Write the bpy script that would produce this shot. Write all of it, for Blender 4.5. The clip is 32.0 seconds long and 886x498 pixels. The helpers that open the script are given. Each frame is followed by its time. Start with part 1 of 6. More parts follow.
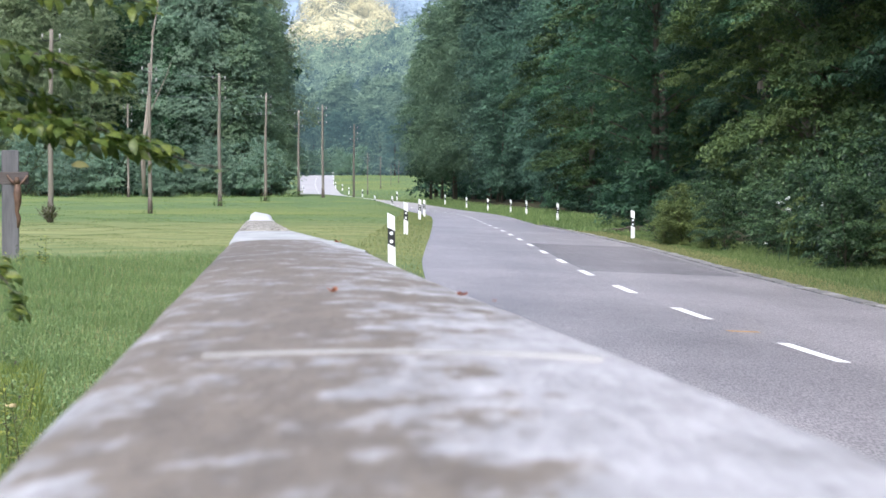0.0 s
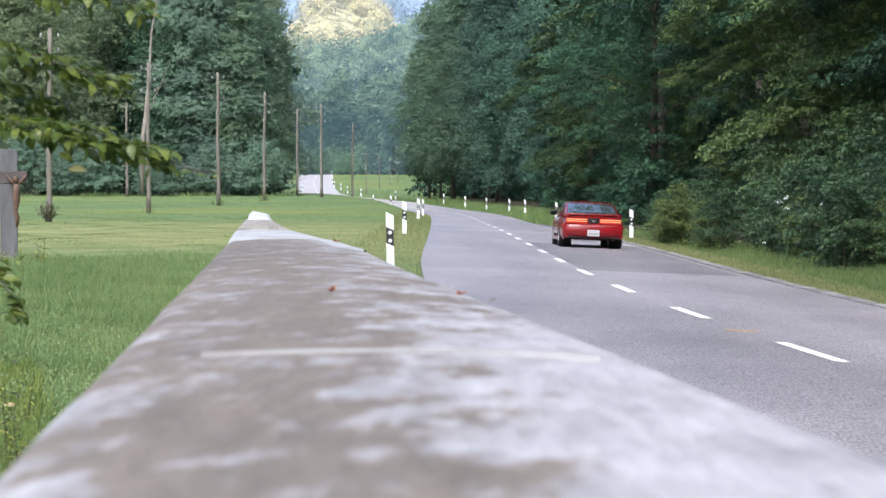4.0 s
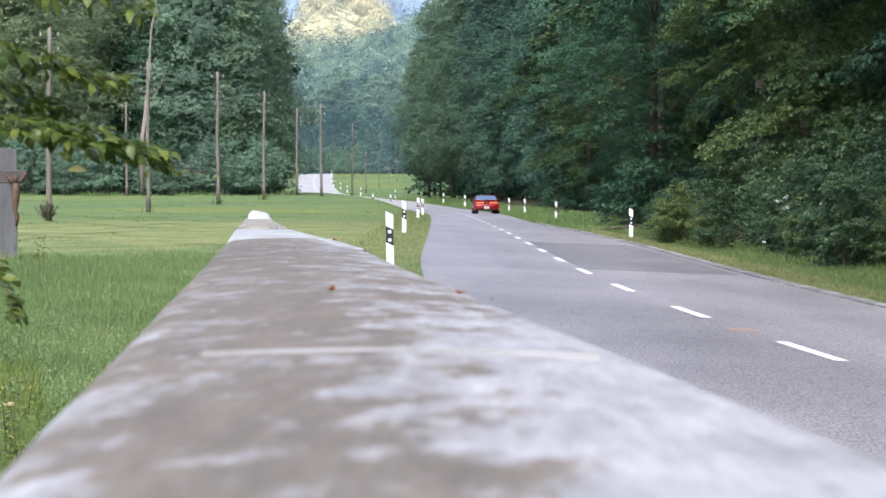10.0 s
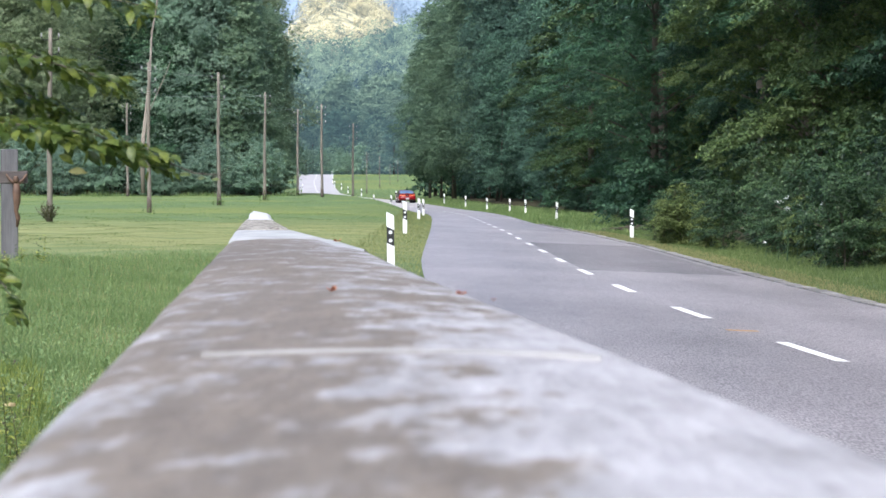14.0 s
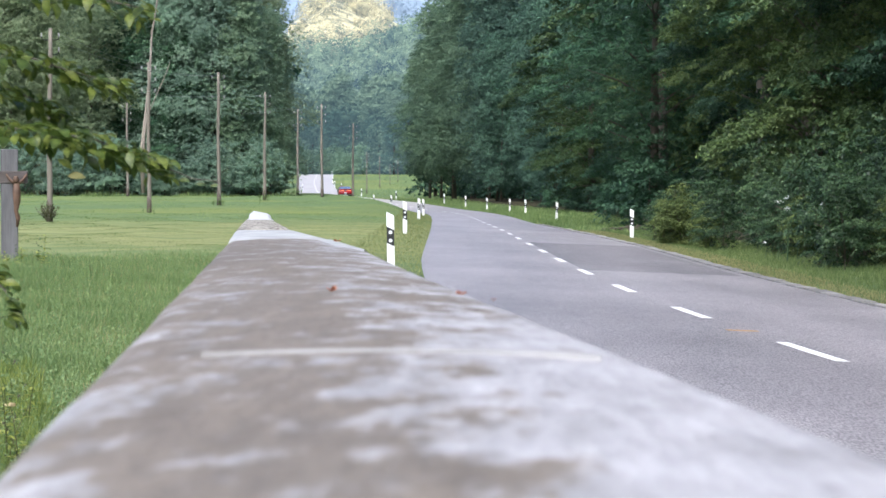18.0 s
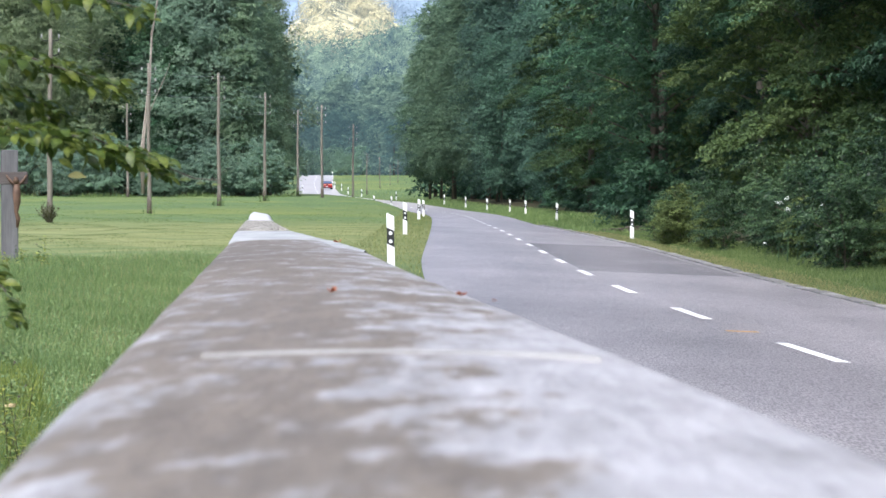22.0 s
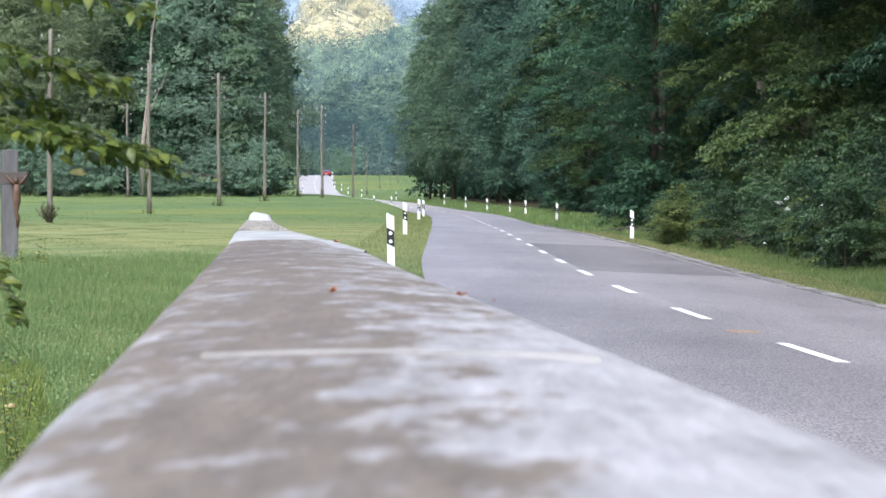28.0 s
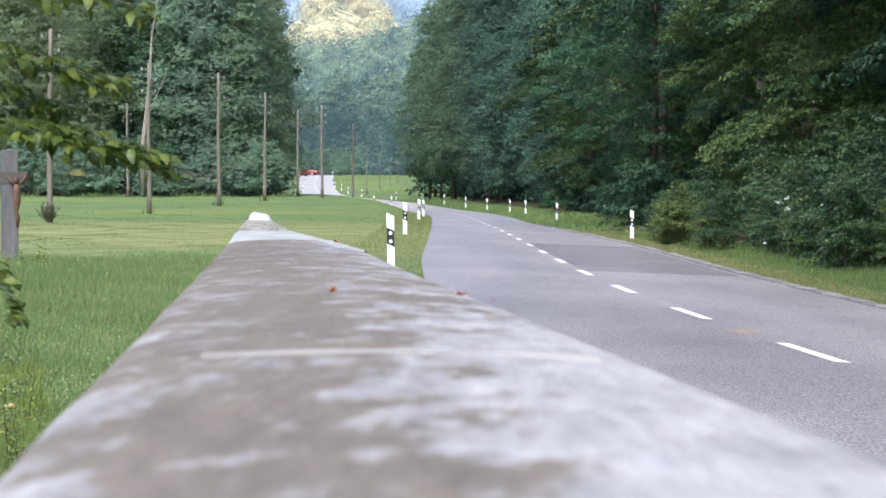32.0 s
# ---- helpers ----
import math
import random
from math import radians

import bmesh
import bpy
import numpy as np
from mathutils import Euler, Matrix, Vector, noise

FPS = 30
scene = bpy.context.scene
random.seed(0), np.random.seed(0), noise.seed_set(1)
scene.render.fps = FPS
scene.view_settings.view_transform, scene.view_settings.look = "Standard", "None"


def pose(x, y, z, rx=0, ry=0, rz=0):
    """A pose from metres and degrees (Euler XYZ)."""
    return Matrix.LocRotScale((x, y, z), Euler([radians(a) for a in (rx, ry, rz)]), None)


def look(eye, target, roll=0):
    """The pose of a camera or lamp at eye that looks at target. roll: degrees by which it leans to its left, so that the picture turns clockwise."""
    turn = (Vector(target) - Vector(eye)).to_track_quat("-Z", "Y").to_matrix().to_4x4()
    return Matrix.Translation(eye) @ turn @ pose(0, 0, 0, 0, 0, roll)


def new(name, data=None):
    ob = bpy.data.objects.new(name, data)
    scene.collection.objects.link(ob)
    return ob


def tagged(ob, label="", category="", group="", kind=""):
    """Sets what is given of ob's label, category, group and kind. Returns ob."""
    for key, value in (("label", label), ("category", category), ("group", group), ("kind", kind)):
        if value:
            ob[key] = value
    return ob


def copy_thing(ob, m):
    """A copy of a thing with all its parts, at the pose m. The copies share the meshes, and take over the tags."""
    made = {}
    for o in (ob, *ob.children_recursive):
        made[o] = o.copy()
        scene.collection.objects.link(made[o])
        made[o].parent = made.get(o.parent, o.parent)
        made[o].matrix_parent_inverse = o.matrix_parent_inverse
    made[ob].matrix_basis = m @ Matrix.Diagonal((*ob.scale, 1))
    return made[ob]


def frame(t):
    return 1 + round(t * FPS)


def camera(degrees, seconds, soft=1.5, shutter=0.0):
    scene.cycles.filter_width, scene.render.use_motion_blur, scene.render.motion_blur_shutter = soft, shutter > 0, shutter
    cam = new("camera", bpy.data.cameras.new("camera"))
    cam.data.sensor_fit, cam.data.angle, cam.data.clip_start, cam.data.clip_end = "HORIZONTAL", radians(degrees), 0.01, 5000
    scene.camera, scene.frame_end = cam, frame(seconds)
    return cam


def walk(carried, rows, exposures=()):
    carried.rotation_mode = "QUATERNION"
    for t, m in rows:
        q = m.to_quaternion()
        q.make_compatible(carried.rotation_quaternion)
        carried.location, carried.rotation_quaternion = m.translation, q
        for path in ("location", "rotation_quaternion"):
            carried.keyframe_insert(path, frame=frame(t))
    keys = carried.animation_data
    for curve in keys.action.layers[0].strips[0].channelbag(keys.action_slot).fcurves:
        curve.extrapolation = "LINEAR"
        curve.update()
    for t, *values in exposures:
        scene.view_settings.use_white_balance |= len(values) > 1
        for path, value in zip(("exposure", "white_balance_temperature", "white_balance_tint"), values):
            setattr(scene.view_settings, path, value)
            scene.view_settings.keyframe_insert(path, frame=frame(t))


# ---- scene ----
EYE = 1.70          # the lens above the road's centre line
cam = camera(17.82, 32.0, soft=1.55, shutter=0.25)
cam.data.dof.use_dof = True
cam.data.dof.focus_distance = 75.0
cam.data.dof.aperture_fstop = 20.0


def aim(dx, dy):
    """The camera's pose with its aim nudged by dx, dy hundredths of a degree."""
    return look((0, 0, EYE), (-math.tan(radians(dx / 100)) * 100, 100, EYE - 2.22 + math.tan(radians(dy / 100)) * 100))


walk(cam, [(t, aim(a * 1.146, b * 1.146)) for t, a, b in (
    (0.0, 1.6, 1.6), (1.0, 1.5, 1.6), (1.6, 0.2, 1.5), (3.0, 0.1, 1.1), (3.6, -0.5, 0.5), (5.0, -1.0, 0.0), (6.0, -1.3, -1.0),
    (8.0, -1.4, -1.2), (10.6, -1.3, -1.1), (12.0, -0.3, -0.2), (14.0, 0.0, 0.0), (19.6, 0.1, 0.1), (21.0, 0.2, 1.4), (24.0, 0.1, 1.5),
    (28.0, 0.2, 1.5), (32.0, 0.2, 1.4))], exposures=[(0.0, 1.02, 5600, 9), (32.0, 1.02, 5600, 8)])

# ---- daylight: the valley lies in open shade under a bright evening sky ----
world = bpy.data.worlds.new("sky")
scene.world = world
world.use_nodes = True
wn = world.node_tree
sky = wn.nodes.new("ShaderNodeTexSky")
sky.sky_type, sky.sun_disc = "NISHITA", False
sky.sun_elevation, sky.sun_rotation = radians(53), radians(200)
sky.air_density, sky.dust_density, sky.ozone_density = 1.0, 8.0, 1.0
wn.nodes["Background"].inputs["Strength"].default_value = 0.15
wn.links.new(sky.outputs[0], wn.nodes["Background"].inputs[0])
sun = new("sun", bpy.data.lights.new("sun", "SUN"))
sun.data.energy, sun.data.angle, sun.data.color = 1.1, radians(30), (1.0, 0.95, 0.88)
sun.matrix_world = look((-13.4, -36.8, 52), (0, 0, 0))


# ---- materials ----
def material(name, dark, light, rough=0.8, scale=4.0, fine=40.0, bump=0.15, metal=0.0, stretch=(1, 1, 1), wide=None, random_object=0.0,
             random_island=0.0, translucent=0.0, spec=0.3, coords="Object", contrast=(0.3, 0.7), coat=0.0, grain_mix=0.35, grain_range=(0.25, 0.75)):
    """A procedural surface: two colours mixed by coarse and fine noise, bumped by the fine one. wide: (scale, colour, amount) of large stains."""
    m = bpy.data.materials.new(name)
    m.use_nodes = True
    t = m.node_tree
    n, l = t.nodes, t.links
    b = n["Principled BSDF"]
    co = n.new("ShaderNodeTexCoord")
    mp = n.new("ShaderNodeMapping")
    mp.inputs["Scale"].default_value = stretch
    l.new(co.outputs[coords], mp.inputs[0])

    def cloud(s, detail=4.0):
        k = n.new("ShaderNodeTexNoise")
        k.inputs["Scale"].default_value, k.inputs["Detail"].default_value = s, detail
        l.new(mp.outputs[0], k.inputs["Vector"])
        return k.outputs["Fac"]

    def mix(fac, a, c, kind="MIX"):
        k = n.new("ShaderNodeMix")
        k.data_type, k.blend_type = "RGBA", kind
        for value, sock in ((fac, k.inputs[0]), (a, k.inputs[6]), (c, k.inputs[7])):
            if isinstance(value, bpy.types.NodeSocket):
                l.new(value, sock)
            elif sock.type == "VALUE":
                sock.default_value = value
            else:
                sock.default_value = (*value, 1)
        return k.outputs[2]

    def ramp(fac, low, high):
        k = n.new("ShaderNodeMapRange")
        k.inputs[1].default_value, k.inputs[2].default_value = low, high
        l.new(fac, k.inputs[0])
        return k.outputs[0]

    coarse, grain = cloud(scale), cloud(fine, 3.0)
    col = mix(ramp(coarse, *contrast), dark, light)
    col = mix(grain_mix, col, mix(ramp(grain, *grain_range), dark, light))
    if wide:
        col = mix(ramp(cloud(wide[0]), *(wide[3] if len(wide) > 3 else (0.45, 0.65))), col, mix(wide[2], col, wide[1]))
    for amount, node, sock in ((random_object, "ShaderNodeObjectInfo", "Random"), (random_island, "ShaderNodeNewGeometry", "Random Per Island")):
        if amount:
            hs = n.new("ShaderNodeHueSaturation")
            r = n.new(node)
            a = n.new("ShaderNodeMapRange")
            a.inputs[3].default_value, a.inputs[4].default_value = 1 - amount, 1 + amount
            l.new(r.outputs[sock], a.inputs[0])
            l.new(a.outputs[0], hs.inputs["Value"])
            h = n.new("ShaderNodeMapRange")
            h.inputs[3].default_value, h.inputs[4].default_value = 0.5 + amount * 0.05, 0.5 - amount * 0.05
            l.new(r.outputs[sock], h.inputs[0])
            l.new(h.outputs[0], hs.inputs["Hue"])
            l.new(col, hs.inputs["Color"])
            col = hs.outputs[0]
    l.new(col, b.inputs["Base Color"])
    b.inputs["Metallic"].default_value = metal
    b.inputs["Specular IOR Level"].default_value = spec
    b.inputs["Coat Weight"].default_value = coat
    b.inputs["Coat Roughness"].default_value = 0.03
    rr = n.new("ShaderNodeMapRange")
    rr.inputs[3].default_value, rr.inputs[4].default_value = max(rough - 0.1, 0.02), min(rough + 0.1, 1)
    l.new(coarse, rr.inputs[0])
    l.new(rr.outputs[0], b.inputs["Roughness"])
    if bump:
        bp = n.new("ShaderNodeBump")
        bp.inputs["Strength"].default_value, bp.inputs["Distance"].default_value = bump, 0.02
        l.new(grain, bp.inputs["Height"])
        l.new(bp.outputs[0], b.inputs["Normal"])
    if translucent:
        tr = n.new("ShaderNodeBsdfTranslucent")
        ms = n.new("ShaderNodeMixShader")
        ms.inputs[0].default_value = translucent
        l.new(col, tr.inputs[0])
        l.new(b.outputs[0], ms.inputs[1])
        l.new(tr.outputs[0], ms.inputs[2])
        l.new(ms.outputs[0], n["Material Output"].inputs[0])
    return m


def leafy(name, dark, light, island=0.5, ob=0.25, translucent=0.25, rough=0.55, scale=0.5, spec=0.14):
    return material(name, dark, light, rough, scale, 6.0, 0.0, random_object=ob, random_island=island, translucent=translucent, spec=spec)


M = {
    # asphalt grain is stretched along y to look round from the camera
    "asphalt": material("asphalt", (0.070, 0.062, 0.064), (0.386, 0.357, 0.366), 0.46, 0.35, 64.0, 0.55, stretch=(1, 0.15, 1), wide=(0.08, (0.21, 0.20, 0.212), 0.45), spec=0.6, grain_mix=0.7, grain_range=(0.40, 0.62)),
    "patch": material("asphalt_patch", (0.062, 0.055, 0.058), (0.340, 0.318, 0.327), 0.50, 0.6, 64.0, 0.8, stretch=(1, 0.15, 1), grain_mix=0.7, grain_range=(0.40, 0.62)),
    "paint_white": material("road_paint", (0.62, 0.62, 0.60), (0.85, 0.85, 0.84), 0.6, 3.0, 60.0, 0.15),
    "paint_orange": material("orange_mark", (0.44, 0.27, 0.12), (0.55, 0.37, 0.19), 0.7, 8.0, 60.0, 0.1),
    "grass": material("meadow_ground", (0.070, 0.114, 0.046), (0.124, 0.170, 0.074), 0.9, 0.22, 9.0, 0.8, wide=(0.045, (0.17, 0.19, 0.055), 0.7), spec=0.1),
    "forest_floor": material("forest_floor", (0.03, 0.028, 0.015), (0.06, 0.055, 0.03), 0.95, 0.5, 8.0, 0.8, spec=0.1),
    "blade": leafy("grass_blades", (0.104, 0.166, 0.058), (0.186, 0.250, 0.096), 0.35, 0.1, 0.3),
    "blade_dry": leafy("dry_grass_blades", (0.185, 0.195, 0.082), (0.310, 0.284, 0.140), 0.4, 0.1, 0.3),
    "blade_verge": leafy("dull_verge_grass_blades", (0.076, 0.124, 0.044), (0.158, 0.205, 0.076), 0.4, 0.1, 0.3),
    "blade_straw": leafy("yellowed_grass_blades", (0.130, 0.180, 0.038), (0.240, 0.285, 0.072), 0.4, 0.1, 0.35),
    "blade_mid": leafy("olive_grass_blades", (0.135, 0.170, 0.066), (0.225, 0.250, 0.105), 0.3, 0.1, 0.3),
    "clover": leafy("clover_leaves", (0.115, 0.190, 0.072), (0.235, 0.315, 0.145), 0.3, 0.1, 0.3),
    "blade_pale": leafy("bright_grass_blades", (0.135, 0.205, 0.080), (0.225, 0.285, 0.125), 0.3, 0.1, 0.3),
    "leaf_beech": leafy("beech_leaves", (0.016, 0.048, 0.030), (0.062, 0.122, 0.062), 0.3, 0.4, rough=0.48, spec=0.22),
    "leaf_lime": leafy("lime_leaves", (0.026, 0.058, 0.020), (0.104, 0.148, 0.045), 0.3, 0.4, rough=0.48, spec=0.22),
    "leaf_ash": leafy("ash_leaves", (0.034, 0.078, 0.058), (0.082, 0.138, 0.096), 0.3),
    "leaf_bush": leafy("shrub_leaves", (0.011, 0.034, 0.017), (0.060, 0.108, 0.042), 0.6, 0.45, rough=0.45, scale=1.2, spec=0.25),
    "leaf_hazel": leafy("hazel_leaves", (0.060, 0.090, 0.028), (0.150, 0.185, 0.060), 0.5, 0.2),
    # distance haze on the meadow wood, painted in as paler leaf colours
    "leaf_willow_hazed": leafy("willow_leaves", (0.142, 0.228, 0.176), (0.296, 0.402, 0.288), 0.08, 0.16, 0.6, 0.6, 0.28),
    "leaf_poplar_hazed": leafy("poplar_leaves", (0.150, 0.234, 0.156), (0.318, 0.418, 0.262), 0.08, 0.16, 0.6, 0.6, 0.28),
    "leaf_oak_hazed": leafy("oak_leaves", (0.142, 0.200, 0.122), (0.315, 0.375, 0.216), 0.08, 0.16, 0.6, 0.6, 0.28),
    # darker copy of the oak leaves: shade at the wood's end painted in
    "leaf_shaded": leafy("shaded_oak_leaves", (0.048, 0.088, 0.060), (0.150, 0.222, 0.132), 0.2, 0.2, 0.4),
    "leaf_dull": leafy("dull_weed_leaves", (0.070, 0.085, 0.035), (0.130, 0.125, 0.060), 0.3),
    "leaf_near": leafy("twig_leaves", (0.046, 0.078, 0.014), (0.124, 0.166, 0.034), 0.3, 0.5, 0.45, 0.38, 3.0, 0.36),
    "leaf_weed": leafy("weed_leaves", (0.105, 0.145, 0.022), (0.235, 0.265, 0.052), 0.3, 0.35, 0.4, 0.45, 3.0, 0.3),
    "straw": material("faded_flower", (0.30, 0.23, 0.12), (0.46, 0.38, 0.22), 0.8, 8.0, 60.0, 0.0),
    "leaf_faded": leafy("faded_leaf", (0.34, 0.33, 0.14), (0.46, 0.43, 0.20), 0.1, 0.1, 0.2, 0.5),
    "bark": material("bark", (0.05, 0.042, 0.034), (0.13, 0.112, 0.092), 0.9, 3.0, 30.0, 0.8, stretch=(1, 1, 0.25)),
    "bark_pale": material("pale_bark", (0.17, 0.145, 0.12), (0.29, 0.26, 0.225), 0.9, 2.0, 30.0, 0.6, stretch=(1, 1, 0.25)),
    "pole": material("pole_wood", (0.120, 0.106, 0.088), (0.205, 0.188, 0.160), 0.9, 1.5, 30.0, 0.5, stretch=(1, 1, 0.1)),
    "insulator": material("insulator_porcelain", (0.22, 0.22, 0.22), (0.32, 0.32, 0.32), 0.5, 5.0, 60.0, 0.0, spec=0.5),
    # the sky's sheen on the coping, painted in as a pale surface
    "sky_sheen": material("painted_sky_sheen", (0.21, 0.215, 0.215), (0.40, 0.405, 0.405), 0.7, 3.0, 30.0, 0.3, stretch=(2.0, 0.6, 1), contrast=(0.35, 0.65)),
    "concrete_white": material("pale_wall_stone", (0.36, 0.36, 0.37), (0.48, 0.48, 0.49), 0.7, 4.0, 40.0, 0.2),
    "concrete_rough": material("rough_washed_concrete", (0.07, 0.062, 0.052), (0.42, 0.395, 0.35), 0.9, 1.5, 9.0, 1.0, stretch=(6.0, 0.7, 1), contrast=(0.4, 0.6), grain_mix=0.75, grain_range=(0.42, 0.60)),
    # sunlight on the far road, painted in as a paler surface
    "road_sunlit": material("sunlit_road", (0.235, 0.222, 0.218), (0.41, 0.39, 0.385), 0.6, 0.3, 20.0, 0.3, wide=(0.05, (0.33, 0.31, 0.312), 0.5), spec=0.4),
    "kerb": material("kerb_stone", (0.085, 0.080, 0.072), (0.25, 0.243, 0.238), 0.85, 5.0, 40.0, 0.5, random_object=0.30),
    "mortar": material("pale_mortar", (0.22, 0.215, 0.212), (0.34, 0.335, 0.333), 0.85, 9.0, 60.0, 0.4),
    "plastic_white": material("post_plastic", (0.62, 0.63, 0.64), (0.72, 0.73, 0.74), 0.45, 2.0, 30.0, 0.03, spec=0.45),
    "plastic_black": material("post_black_band", (0.012, 0.012, 0.014), (0.03, 0.03, 0.033), 0.5, 5.0, 30.0, 0.0),
    "reflector": material("post_reflector", (0.60, 0.62, 0.66), (0.78, 0.80, 0.84), 0.2, 20.0, 90.0, 0.0, spec=0.6),
    "old_wood": material("weathered_grey_wood", (0.065, 0.064, 0.070), (0.165, 0.162, 0.172), 0.9, 2.5, 30.0, 0.5, stretch=(1, 1, 0.12)),
    "beam_wood": material("weathered_brown_wood", (0.050, 0.043, 0.042), (0.120, 0.104, 0.100), 0.9, 2.5, 30.0, 0.5, stretch=(0.12, 1, 1)),
    "carving": material("carved_brown_wood", (0.055, 0.033, 0.023), (0.14, 0.085, 0.057), 0.6, 8.0, 40.0, 0.3),
    "dead_leaf": material("fallen_leaf", (0.30, 0.09, 0.045), (0.58, 0.24, 0.12), 0.7, 20.0, 80.0, 0.2),
    "flower": material("white_umbels", (0.34, 0.36, 0.35), (0.55, 0.57, 0.56), 0.8, 5.0, 30.0, 0.0),
    "car_red": material("car_red_lacquer", (0.150, 0.0035, 0.006), (0.182, 0.005, 0.008), 0.45, 1.0, 60.0, 0.0, spec=0.05, coat=0.8),
    "car_black": material("black_trim", (0.008, 0.008, 0.009), (0.018, 0.018, 0.02), 0.45, 5.0, 60.0, 0.05),
    "tyre": material("tyre_rubber", (0.010, 0.010, 0.011), (0.022, 0.022, 0.023), 0.85, 8.0, 60.0, 0.2),
    "alloy": material("alloy_rim", (0.60, 0.61, 0.63), (0.74, 0.75, 0.77), 0.35, 5.0, 60.0, 0.0, metal=0.35),
    "plate": material("plate_white", (0.40, 0.40, 0.41), (0.48, 0.48, 0.49), 0.5, 5.0, 60.0, 0.0),
    "plate_grey": material("plate_lettering_grey", (0.16, 0.16, 0.17), (0.24, 0.24, 0.25), 0.5, 5.0, 60.0, 0.0),
    "steel": material("exhaust_steel", (0.25, 0.25, 0.26), (0.42, 0.42, 0.43), 0.35, 5.0, 60.0, 0.0, metal=0.9),
}


def glossy(name, colour, rough, coat=0.4):
    m = bpy.data.materials.new(name)
    m.use_nodes = True
    b = m.node_tree.nodes["Principled BSDF"]
    b.inputs["Base Color"].default_value = (*colour, 1)
    b.inputs["Roughness"].default_value = rough
    b.inputs["Specular IOR Level"].default_value = 0.5
    b.inputs["Coat Weight"].default_value = coat
    b.inputs["Coat Roughness"].default_value = 0.02
    return m


def glowing(name, colour, strength, base=(0.2, 0.01, 0.01)):
    m = glossy(name, base, 0.3)
    b = m.node_tree.nodes["Principled BSDF"]
    b.inputs["Emission Color"].default_value = (*colour, 1)
    b.inputs["Emission Strength"].default_value = strength
    return m


M["car_glass"] = glossy("tinted_car_glass", (0.006, 0.007, 0.008), 0.03, 1.0)
glass_inputs = M["car_glass"].node_tree.nodes["Principled BSDF"].inputs     # tinted glass made metallic: stronger mirroring stands in for a brighter sky
glass_inputs["Base Color"].default_value, glass_inputs["Metallic"].default_value = (0.34, 0.37, 0.41, 1), 0.9
M["car_red"].node_tree.nodes["Principled BSDF"].inputs["Coat Roughness"].default_value = 0.03
M["car_red"].node_tree.nodes["Principled BSDF"].inputs["Coat IOR"].default_value = 1.5
M["side_glass"] = glossy("dark_side_glass", (0.005, 0.006, 0.007), 0.12)
M["side_glass"].node_tree.nodes["Principled BSDF"].inputs["Specular IOR Level"].default_value = 0.06
M["side_glass"].node_tree.nodes["Principled BSDF"].inputs["Coat Weight"].default_value = 0.0
M["lamp_red"] = glowing("tail_lamp_glow", (1.0, 0.04, 0.02), 0.08)
M["lamp_hot"] = glowing("tail_lamp_bright_strip", (1.0, 0.36, 0.14), 1.15)


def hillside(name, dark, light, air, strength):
    """Foliage of the far backdrop: sun and shade painted into its colours, haze into its emission."""
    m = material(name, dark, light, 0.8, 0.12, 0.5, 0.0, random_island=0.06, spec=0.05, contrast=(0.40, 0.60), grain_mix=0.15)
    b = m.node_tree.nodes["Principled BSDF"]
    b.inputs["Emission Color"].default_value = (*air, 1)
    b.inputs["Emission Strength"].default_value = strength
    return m


